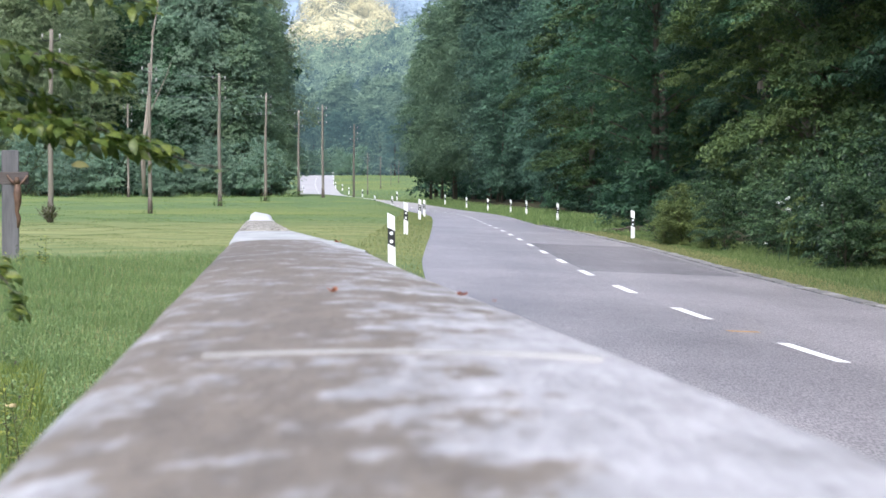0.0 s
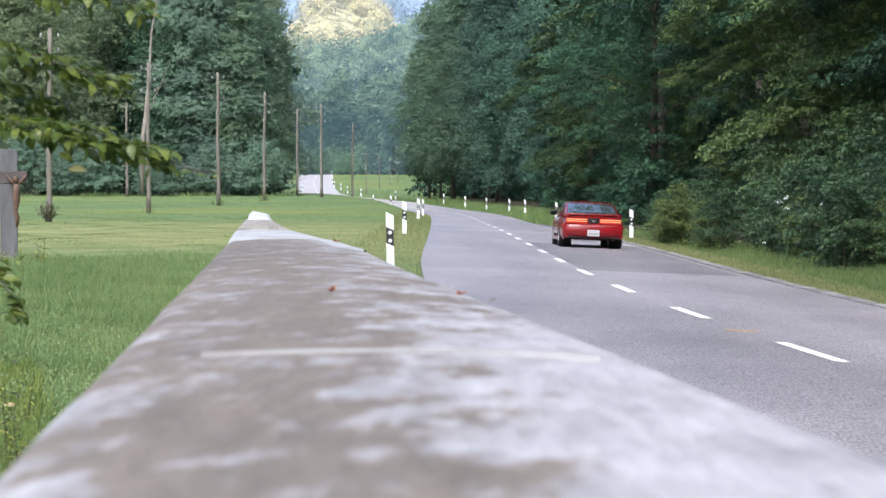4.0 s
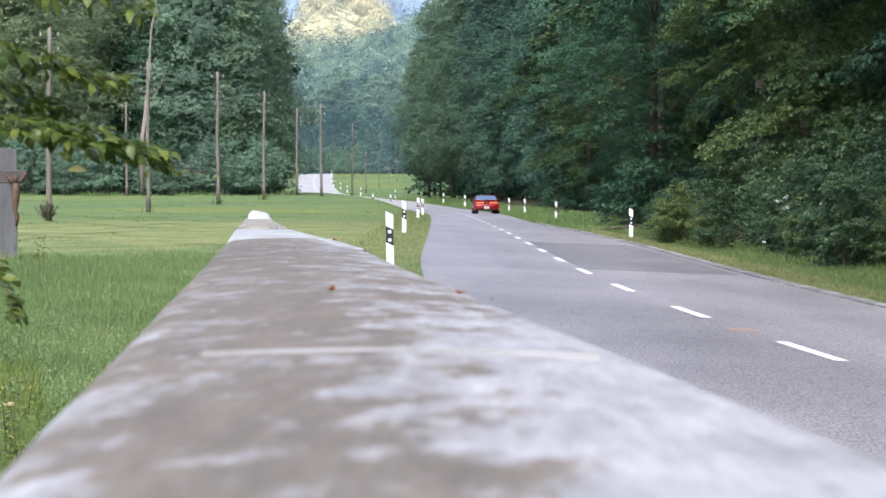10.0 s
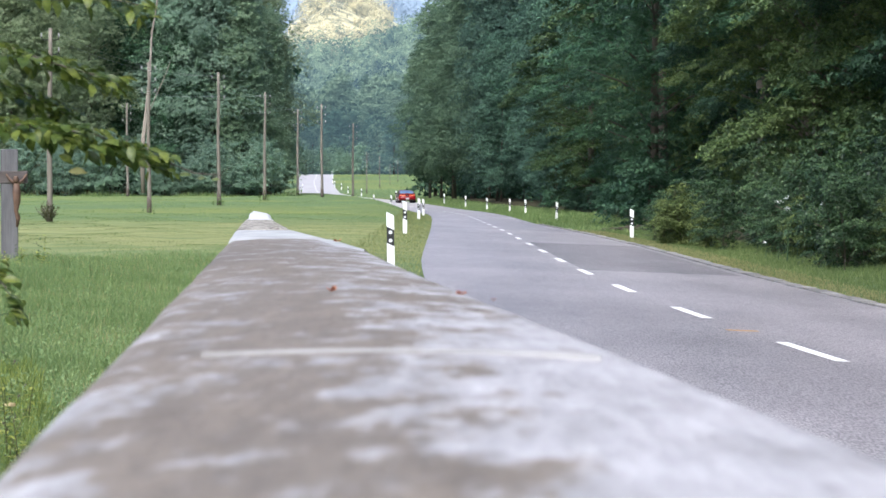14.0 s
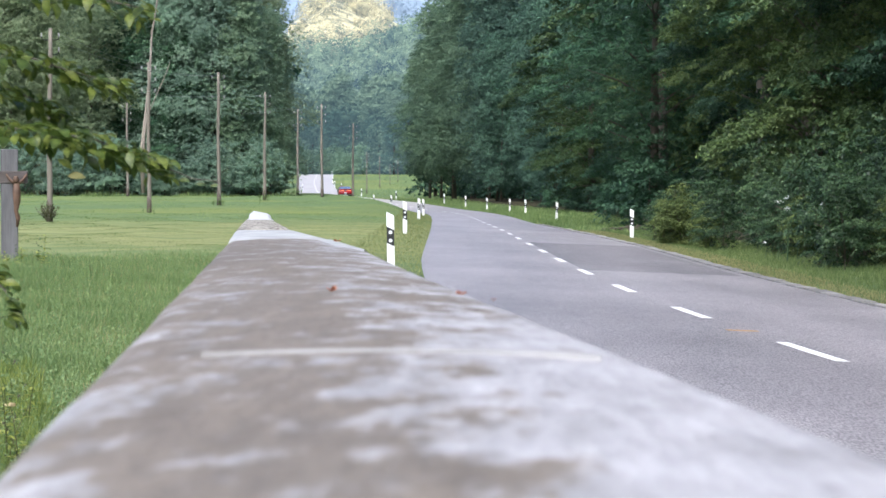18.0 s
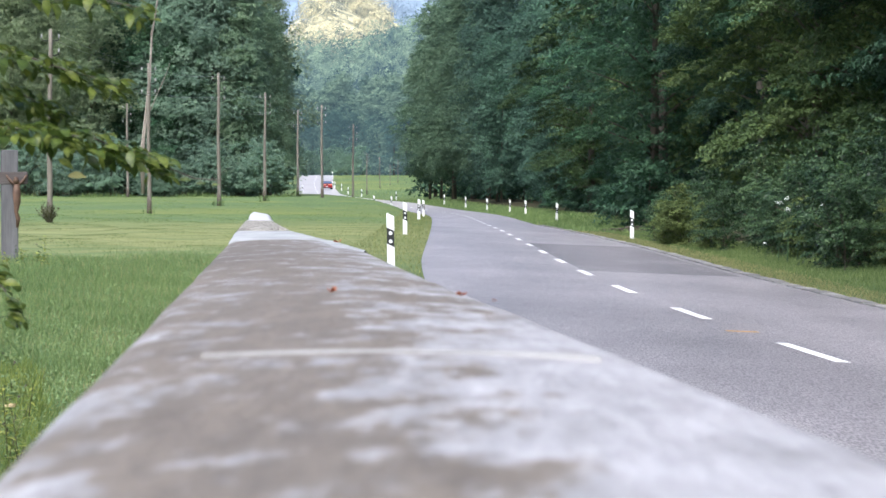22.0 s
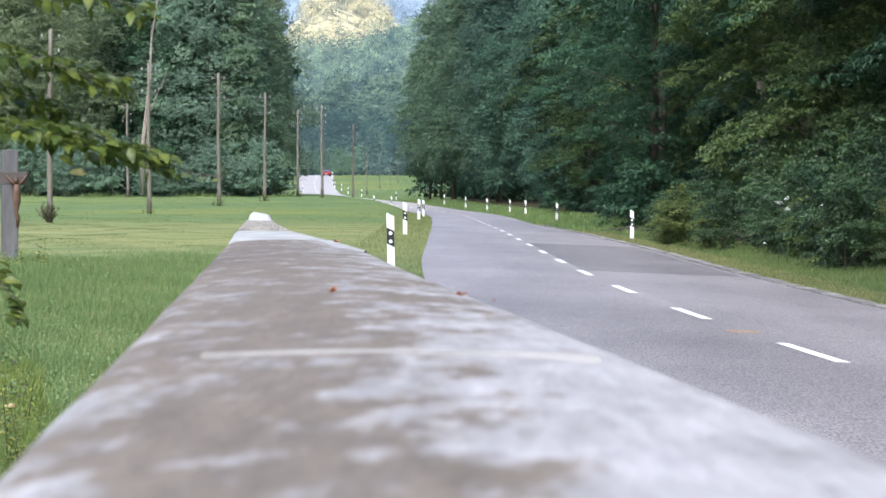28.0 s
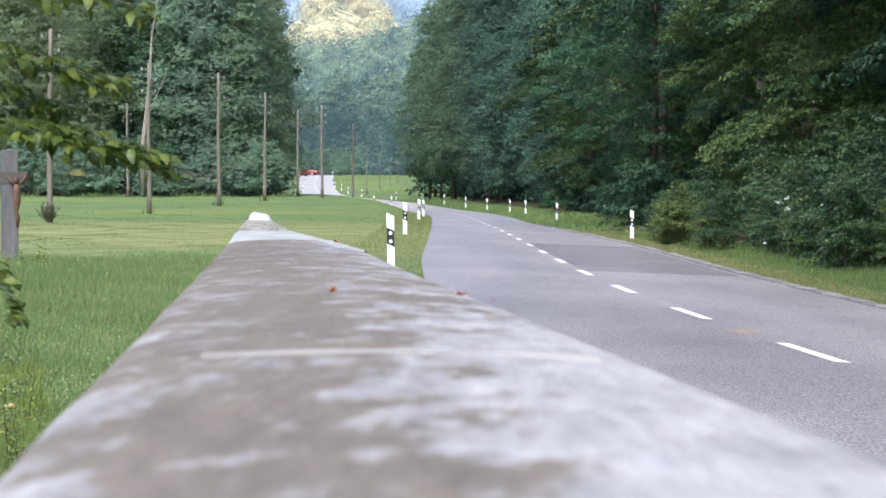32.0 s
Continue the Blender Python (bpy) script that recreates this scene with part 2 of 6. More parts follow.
def weathered_coping():
    """Pale concrete with a brown damp-stained band along its middle, streaked and speckled."""
    m = material("parapet_concrete", (0.222, 0.213, 0.214), (0.355, 0.346, 0.357), 0.7, 9.0, 45.0, 0.4, stretch=(1.2, 0.35, 1.0), spec=0.4, contrast=(0.36, 0.60), grain_mix=0.4, grain_range=(0.35, 0.62))
    t = m.node_tree
    n, l = t.nodes, t.links
    b = n["Principled BSDF"]
    pale = b.inputs["Base Color"].links[0].from_socket
    co = n.new("ShaderNodeTexCoord")
    sep = n.new("ShaderNodeSeparateXYZ")
    l.new(co.outputs["Object"], sep.inputs[0])

    def sums(op, a, c):
        k = n.new("ShaderNodeMath")
        k.operation = op
        for v, s in ((a, k.inputs[0]), (c, k.inputs[1])):
            if isinstance(v, bpy.types.NodeSocket):
                l.new(v, s)
            else:
                s.default_value = v
        return k.outputs[0]

    across = sums("ADD", sep.outputs[0], sums("MULTIPLY", sep.outputs[1], 0.0658))
    side = sums("ADD", across, -0.04)
    off = sums("MAXIMUM", sums("MULTIPLY", side, -0.75), sums("MULTIPLY", side, 1.5))

    def cloud(sx, sy, scale, detail):
        mp = n.new("ShaderNodeMapping")
        mp.inputs["Scale"].default_value = (sx, sy, 1)
        l.new(co.outputs["Object"], mp.inputs[0])
        k = n.new("ShaderNodeTexNoise")
        k.inputs["Scale"].default_value, k.inputs["Detail"].default_value, k.inputs["Roughness"].default_value = scale, detail, 0.62
        l.new(mp.outputs[0], k.inputs["Vector"])
        return k.outputs["Fac"]

    stain = sums("SUBTRACT", sums("ADD", sums("MULTIPLY", cloud(1.0, 0.36, 9.0, 3.0), 0.82), sums("ADD", sums("MULTIPLY", cloud(1.0, 0.34, 24.0, 4.0), 0.42), sums("MULTIPLY", cloud(1.0, 0.22, 80.0, 3.0), 0.26))), sums("MULTIPLY", off, sums("MAXIMUM", 0.32, sums("SUBTRACT", 1.75, sums("MULTIPLY", sep.outputs[1], 0.36)))))
    fac = n.new("ShaderNodeMapRange")
    fac.inputs[1].default_value, fac.inputs[2].default_value = 0.55, 0.69
    l.new(stain, fac.inputs[0])
    mx = n.new("ShaderNodeMix")
    mx.data_type = "RGBA"
    l.new(fac.outputs[0], mx.inputs[0])
    l.new(pale, mx.inputs[6])
    mx.inputs[7].default_value = (0.138, 0.115, 0.091, 1)
    speck = n.new("ShaderNodeMapRange")
    speck.inputs[1].default_value, speck.inputs[2].default_value = 0.35, 0.65
    speck.inputs[3].default_value, speck.inputs[4].default_value = 0.82, 1.14
    l.new(cloud(1.0, 0.16, 30.0, 5.0), speck.inputs[0])
    hs = n.new("ShaderNodeHueSaturation")
    l.new(speck.outputs[0], hs.inputs["Value"])
    l.new(mx.outputs[2], hs.inputs["Color"])
    l.new(hs.outputs[0], b.inputs["Base Color"])
    return m


def blotched(m, layers):
    """Varies a surface's tone unevenly: layers of (scale, stretch, darkest, lightest) multiply its colour."""
    t = m.node_tree
    n, l = t.nodes, t.links
    b = n["Principled BSDF"]
    for scale, stretch, low, high in layers:
        co, mp, k, r, hs = (n.new("ShaderNode" + s) for s in ("TexCoord", "Mapping", "TexNoise", "MapRange", "HueSaturation"))
        mp.inputs["Scale"].default_value = stretch
        k.inputs["Scale"].default_value, k.inputs["Detail"].default_value = scale, 5.0
        for i, v in enumerate((0.36, 0.64, low, high)):
            r.inputs[i + 1].default_value = v
        l.new(co.outputs["Object"], mp.inputs[0])
        l.new(mp.outputs[0], k.inputs["Vector"])
        l.new(k.outputs["Fac"], r.inputs[0])
        l.new(r.outputs[0], hs.inputs["Value"])
        l.new(b.inputs["Base Color"].links[0].from_socket, hs.inputs["Color"])
        l.new(hs.outputs[0], b.inputs["Base Color"])


def mown_band(m, near, far, dark, light):
    """A mown strip of paler grass across the meadow, from the depth near to far, with soft uneven borders."""
    t = m.node_tree
    n, l = t.nodes, t.links
    b = n["Principled BSDF"]
    co, sep = n.new("ShaderNodeTexCoord"), n.new("ShaderNodeSeparateXYZ")
    l.new(co.outputs["Object"], sep.inputs[0])

    def cloud(scale, stretch=(1, 1, 1)):
        mp, k = n.new("ShaderNodeMapping"), n.new("ShaderNodeTexNoise")
        mp.inputs["Scale"].default_value = stretch
        k.inputs["Scale"].default_value, k.inputs["Detail"].default_value = scale, 4.0
        l.new(co.outputs["Object"], mp.inputs[0])
        l.new(mp.outputs[0], k.inputs["Vector"])
        return k.outputs["Fac"]

    def sums(op, a, c):
        k = n.new("ShaderNodeMath")
        k.operation = op
        for v, s in ((a, k.inputs[0]), (c, k.inputs[1])):
            if isinstance(v, bpy.types.NodeSocket):
                l.new(v, s)
            else:
                s.default_value = v
        return k.outputs[0]

    def ramp(v, low, high):
        k = n.new("ShaderNodeMapRange")
        k.interpolation_type = "SMOOTHSTEP"
        k.inputs[1].default_value, k.inputs[2].default_value = low, high
        l.new(v, k.inputs[0])
        return k.outputs[0]

    deep = sums("ADD", sep.outputs[1], sums("MULTIPLY", sums("SUBTRACT", cloud(0.35), 0.5), 22.0))
    fac = sums("MULTIPLY", ramp(deep, *near), sums("SUBTRACT", 1.0, ramp(deep, *far)))
    pale, mx = n.new("ShaderNodeMix"), n.new("ShaderNodeMix")
    pale.data_type = mx.data_type = "RGBA"
    l.new(ramp(cloud(0.5, (0.4, 1.6, 1)), 0.35, 0.65), pale.inputs[0])
    pale.inputs[6].default_value, pale.inputs[7].default_value = (*dark, 1), (*light, 1)
    l.new(fac, mx.inputs[0])
    l.new(b.inputs["Base Color"].links[0].from_socket, mx.inputs[6])
    l.new(pale.outputs[2], mx.inputs[7])
    l.new(mx.outputs[2], b.inputs["Base Color"])


mown_band(M["grass"], (52, 72), (96, 132), (0.130, 0.160, 0.062), (0.215, 0.222, 0.096))
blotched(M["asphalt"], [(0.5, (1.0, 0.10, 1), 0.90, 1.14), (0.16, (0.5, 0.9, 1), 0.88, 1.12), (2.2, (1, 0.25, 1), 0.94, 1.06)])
blotched(M["patch"], [(0.5, (1.0, 0.3, 1), 0.84, 1.02), (2.2, (1, 0.25, 1), 0.93, 1.05)])
M["concrete"] = weathered_coping()
# hazy, shaded and sunlit copies of woodland: light painted into colour and emission
M["leaf_haze"] = hillside("far_leaves_in_haze", (0.022, 0.048, 0.036), (0.130, 0.180, 0.110), (0.38, 0.54, 0.62), 0.075)
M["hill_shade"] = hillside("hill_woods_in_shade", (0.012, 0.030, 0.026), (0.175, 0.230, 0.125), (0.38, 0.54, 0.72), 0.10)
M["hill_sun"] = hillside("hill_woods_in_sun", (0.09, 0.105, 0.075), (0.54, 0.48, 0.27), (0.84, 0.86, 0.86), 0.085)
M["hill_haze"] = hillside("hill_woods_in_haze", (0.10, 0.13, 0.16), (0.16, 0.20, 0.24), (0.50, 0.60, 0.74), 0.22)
M["lamp_amber"] = glossy("side_marker_red", (0.5, 0.02, 0.01), 0.2)


# ---- mesh helpers ----
def mesh_of(name, verts, faces, mats, smooth=False):
    me = bpy.data.meshes.new(name)
    me.from_pydata([tuple(map(float, v)) for v in verts], [], faces)
    for m in (mats if isinstance(mats, (list, tuple)) else [mats]):
        me.materials.append(m)
    if smooth:
        me.polygons.foreach_set("use_smooth", [True] * len(me.polygons))
    me.update()
    return me


def quads(name, v, mat):
    """A mesh of loose faces from an (n, corners, 3) array."""
    me = bpy.data.meshes.new(name)
    n, q = v.shape[:2]
    me.vertices.add(q * n)
    me.vertices.foreach_set("co", np.ascontiguousarray(v, dtype=np.float32).ravel())
    me.loops.add(q * n)
    me.loops.foreach_set("vertex_index", np.arange(q * n, dtype=np.int32))
    me.polygons.add(n)
    me.polygons.foreach_set("loop_start", np.arange(0, q * n, q, dtype=np.int32))
    me.polygons.foreach_set("loop_total", np.full(n, q, dtype=np.int32))
    me.materials.append(mat)
    me.update(calc_edges=True)
    me.validate()
    return me


def part(name, data, material=None, parent=None, label="", m=None, smooth=False):
    """Links a bmesh or a mesh as one object under its thing."""
    if isinstance(data, bmesh.types.BMesh):
        me = bpy.data.meshes.new(name)
        data.to_mesh(me)
        data.free()
        if smooth:
            me.polygons.foreach_set("use_smooth", [True] * len(me.polygons))
        data = me
    if material and not data.materials:
        data.materials.append(material)
    ob = new(name, data)
    ob.parent = parent
    if m is not None:
        ob.matrix_basis = m
    return tagged(ob, label)


def thing(name, label, category, m=None, group="", kind=""):
    ob = new(name)
    ob.empty_display_size = 0.1
    if m is not None:
        ob.matrix_basis = m
    return tagged(ob, label, category, group, kind)


def box(sx, sy, sz, at=(0, 0, 0), bevel=0.0, segments=1, bm=None, turn=None):
    bm = bm or bmesh.new()
    r = bmesh.ops.create_cube(bm, size=1.0)
    vs = r["verts"]
    bmesh.ops.scale(bm, vec=(sx, sy, sz), verts=vs)
    if bevel:
        es = list({e for v in vs for e in v.link_edges})
        vs = list({v for f in bmesh.ops.bevel(bm, geom=es, offset=bevel, segments=segments, affect="EDGES", profile=0.5)["faces"] for v in f.verts} | {v for v in vs if v.is_valid})
    if turn is not None:
        bmesh.ops.rotate(bm, verts=vs, cent=(0, 0, 0), matrix=turn.to_3x3())
    bmesh.ops.translate(bm, vec=at, verts=vs)
    return bm


def tube(points, radii, sides=8, cap=True):
    """A tapered tube through points: vertices and faces."""
    pts = [Vector(p) for p in points]
    verts, faces = [], []
    ref = Vector((0.37, 0.91, 0.13)).normalized()
    for i, p in enumerate(pts):
        d = (pts[min(i + 1, len(pts) - 1)] - pts[max(i - 1, 0)]).normalized()
        a = d.cross(ref).normalized()
        b = d.cross(a)
        for k in range(sides):
            w = 2 * math.pi * k / sides
            verts.append(p + (a * math.cos(w) + b * math.sin(w)) * radii[i])
    for i in range(len(pts) - 1):
        for k in range(sides):
            j = (k + 1) % sides
            faces.append((i * sides + k, i * sides + j, (i + 1) * sides + j, (i + 1) * sides + k))
    if cap:
        faces.append(tuple(range(sides))[::-1])
        faces.append(tuple(range((len(pts) - 1) * sides, len(pts) * sides)))
    return verts, faces


def join(pieces):
    verts, faces = [], []
    for v, f in pieces:
        o = len(verts)
        verts.extend(v)
        faces.extend(tuple(i + o for i in q) for q in f)
    return verts, faces


def smoothstep(x):
    x = np.clip(x, 0, 1)
    return x * x * (3 - 2 * x)


# ---- the plan: the road's line and the lie of the land ----
ROAD = [(-60, 10.5, 0.0), (0, 5.6, 0.0), (29, 3.76, 0), (38, 3.31, 0), (47, 2.98, 0), (56, 2.81, 0), (65, 2.69, 0), (83, 2.54, 0), (110, 2.30, 0.0),
        (140, 1.95, -0.07), (178, 1.72, -0.21), (200, 1.40, -0.29), (222, 0.50, -0.33), (244, -1.30, -0.30), (268, -3.35, -0.18), (297, -6.1, 0.03),
        (350, -11.9, 0.22), (377, -14.9, 0.36), (398, -16.8, 0.49), (418, -18.4, 0.66), (460, -20.7, 1.32), (495, -22.6, 2.28), (510, -23.2, 2.75),
        (552, -24.6, 3.85), (570, -25.4, 4.08), (590, -26.6, 4.10), (640, -32.0, 3.9), (900, -90.0, 3.0)]
RY, RX, RZ = (np.array(c, dtype=float) for c in zip(*ROAD))
FINE = np.arange(-60, 900, 1.0)


def smooth_line(values):
    v = np.interp(FINE, RY, values)
    k = np.hanning(17)
    return np.convolve(np.pad(v, 8, mode="reflect", reflect_type="odd"), k / k.sum(), mode="valid")


SX, SZ = smooth_line(RX), smooth_line(RZ)


def right_edge(y):
    """The half width of the carriageway on the wood's side."""
    return np.interp(y, (85, 110, 140, 200, 260, 400), (3.55, 3.15, 2.62, 2.62, 3.0, 3.25))


def left_edge(y):
    """The half width of the carriageway on the meadow's side: it widens towards the near bend."""
    return np.interp(y, (40, 60, 100, 140, 200, 260, 400), (3.32, 3.22, 2.85, 2.50, 2.50, 3.0, 3.1))


def centre(y):
    return np.interp(y, FINE, SX)


def level(y):
    return np.interp(y, FINE, SZ)


def crossfall(y):
    return 0.04 * (1 - smoothstep((np.asarray(y, dtype=float) - 120) / 90))


def road_z(d, y):
    return level(y) - np.clip(d, -8, 8) * crossfall(y)


def land(d, y):
    """The ground's height beside the road, d metres to the right of its centre line."""
    d, y = np.asarray(d, dtype=float), np.asarray(y, dtype=float)
    z = road_z(d, y)
    field = np.interp(y, (-60, 60, 120, 150, 172, 210, 260, 300, 345, 400, 3000), (0.2, 0.25, 0.25, 0.32, 0.58, 0.62, 0.90, 0.95, 0.75, 0.75, 0.75))
    keep = smoothstep((-d - left_edge(y) - 0.15) / 3.4) * (1 - smoothstep((y - 330) / 60))
    z = z * (1 - keep) + field * keep
    bank = smoothstep((d - 5.5) / 6.0) * (1 - smoothstep((y - 300) / 40))
    z = z + 0.35 * bank
    bumps = 0.05 * np.sin(d * 0.9 + y * 0.13) * np.sin(y * 0.21 + 1.3) + 0.03 * np.sin(d * 2.1 + 0.4) * np.sin(y * 0.57)
    z = z + bumps * smoothstep((np.abs(d) - 4.5) / 4)
    bed = smoothstep((np.where(d < 0, left_edge(y) + 0.12, right_edge(y) + 0.24) - np.abs(d)) / 0.2)
    return z - 0.06 * bed


def at(d, y):
    """A point on the ground d metres to the right of the road's centre line."""
    return float(centre(y) + d), float(y), float(land(d, y))


def at_x(x, y):
    return x, y, float(land(x - centre(y), y))


# ---- ground and road ----
def build_ground():
    ds = np.concatenate([-np.geomspace(3000, 70, 12), np.arange(-62, -12, 3.0), np.arange(-12, -4.4, 0.6), (-4.2, -4.0, -3.8, -3.6, -3.45, -3.3, -3.15, -3.0, -2.85, -2.7, -2.55, -2.4, -2.2, 0, 2.4, 2.6, 2.75, 2.9, 3.05, 3.2, 3.35, 3.5, 3.65, 3.82, 4.0, 4.2),
                         np.arange(4.5, 12, 0.6), np.arange(12, 60, 3.0), np.geomspace(62, 3000, 12)])
    ys = np.concatenate([np.arange(-240, 20, 6.0), np.arange(20, 120, 1.5), np.arange(120, 640, 4.0), np.geomspace(645, 4200, 25)])
    d, y = np.meshgrid(ds, ys)
    x = np.where(y < 900, centre(np.minimum(y, 899)), centre(899)) + d
    z = land(d, np.minimum(y, 899))
    z = np.where(y > 600, z - 0.004 * np.minimum(y - 600, 300), z)
    n, k = d.shape
    verts = np.stack([x, y, z], -1).reshape(-1, 3)
    i = np.arange(n * k).reshape(n, k)
    faces = np.stack([i[:-1, :-1], i[:-1, 1:], i[1:, 1:], i[1:, :-1]], -1).reshape(-1, 4).tolist()
    me = mesh_of("ground", verts, faces, [M["grass"], M["forest_floor"]], True)
    dm, ym = (d[:-1, :-1] + d[1:, 1:]) / 2, (y[:-1, :-1] + y[1:, 1:]) / 2
    woods = ((dm > 8.0) & (ym < 325)) | ((ym > 262) & (dm < -14) & (ym < 620))
    me.polygons.foreach_set("material_index", woods.astype(np.int32).ravel())
    tagged(new("ground", me), "green meadow with mown and long grass patches", "ground", kind="structure")


def ribbon(name, d0, d1, ys, lift, mat, columns=2):
    """A strip that follows the road between two offsets."""
    d, y = np.meshgrid(np.linspace(0, 1, columns), ys)
    low = d0(y) if callable(d0) else d0
    high = d1(y) if callable(d1) else d1
    d = low + (high - low) * d
    z = road_z(d, y) + lift
    verts = np.stack([centre(y) + d, y, z], -1).reshape(-1, 3)
    i = np.arange(d.size).reshape(d.shape)
    faces = np.stack([i[:-1, :-1], i[:-1, 1:], i[1:, 1:], i[1:, :-1]], -1).reshape(-1, 4).tolist()
    return mesh_of(name, verts, faces, mat, True)


def build_road():
    ys = np.concatenate([np.arange(-60, 200, 3.0), np.arange(200, 660, 2.0)])
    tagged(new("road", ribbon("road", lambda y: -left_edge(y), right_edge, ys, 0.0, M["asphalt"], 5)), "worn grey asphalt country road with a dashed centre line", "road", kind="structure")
    # paler strip laid over the road in place of sunlight on the rise
    tagged(new("road_rise", ribbon("road_rise", lambda y: -left_edge(y), right_edge, np.arange(262, 660, 2.0), 0.003, M["road_sunlit"], 5)), "stretch of road climbing the rise, sunlight painted into its pale colour", "road", kind="structure")
    for y0 in np.arange(-8.7, 640, 9.0):
        y0 = float(y0)
        tagged(new("lane_marking", ribbon("lane_marking", -0.075, 0.075, np.linspace(y0, y0 + 3.4, 5), 0.006, M["paint_white"])),
               "white painted dash of the road's centre line", "road marking", "centre line dashes")
    tagged(new("survey_mark", ribbon("survey_mark", -0.23, 0.15, np.linspace(33.0, 33.28, 3), 0.006, M["paint_orange"])),
           "short orange paint mark across the asphalt", "road marking")
    tagged(new("chalk_mark", ribbon("chalk_mark", 0.31, 0.47, np.linspace(33.06, 33.2, 3), 0.006, M["concrete_white"])),
           "faint short white paint mark on the asphalt", "road marking")
    tagged(new("asphalt_patch", ribbon("asphalt_patch", 0.09, 3.3, np.linspace(57.5, 86, 18), 0.002, M["patch"], 4)),
           "darker repaired patch in the asphalt lane", "road patch")


build_ground()
build_road()


# ---- the parapet wall on which the camera rests ----
def wall_piece(bm, stations, foot, crown=0.0):
    """Sweeps the rounded cross-section of the wall through stations (y, left, right, top, rounding); crown: its rise towards the middle."""
    rings = []
    for y, xl, xr, top, r in stations:
        ring = [(xl, y, foot)]
        for k in range(7):
            a = math.pi * (1 - k / 12.0)
            ring.append((xl + r + r * math.cos(a), y, top - r * 0.7 + r * 0.7 * math.sin(a)))
        for k in range(1, 8) if crown else ():
            u = k / 8
            ring.append((xl + r + (xr - xl - 2 * r) * u, y, top + crown * (1 - (2 * u - 1) ** 2)))
        for k in range(7):
            a = math.pi * (0.5 - k / 12.0)
            ring.append((xr - r + r * math.cos(a), y, top - r * 0.7 + r * 0.7 * math.sin(a)))
        ring.append((xr, y, foot))
        rings.append([bm.verts.new(p) for p in ring])
    for a, b in zip(rings, rings[1:]):
        for i in range(len(a)):
            j = (i + 1) % len(a)
            bm.faces.new((a[i], b[i], b[j], a[j]))
    bm.faces.new(rings[0])
    bm.faces.new(rings[-1][::-1])
    bmesh.ops.recalc_face_normals(bm, faces=bm.faces)
    return bm


def wall_line(y):
    """The parapet's left edge, right edge and top."""
    mid = -0.0658 * y
    drop = float(np.interp(y, (0, 14.4, 19, 36, 48, 60), (0.130, 0.274, 0.290, 0.418, 0.550, 0.62)))
    right = float(np.interp(y, (0, 6, 8.6, 10.3, 14.4, 19, 36, 46, 60), (0.370, 0.385, 0.408, 0.425, 0.412, 0.250, 0.195, 0.27, 0.27)))
    return mid - 0.155, mid + right, EYE - drop


CROWN = 0.010       # the rise of the near coping's middle over its edges


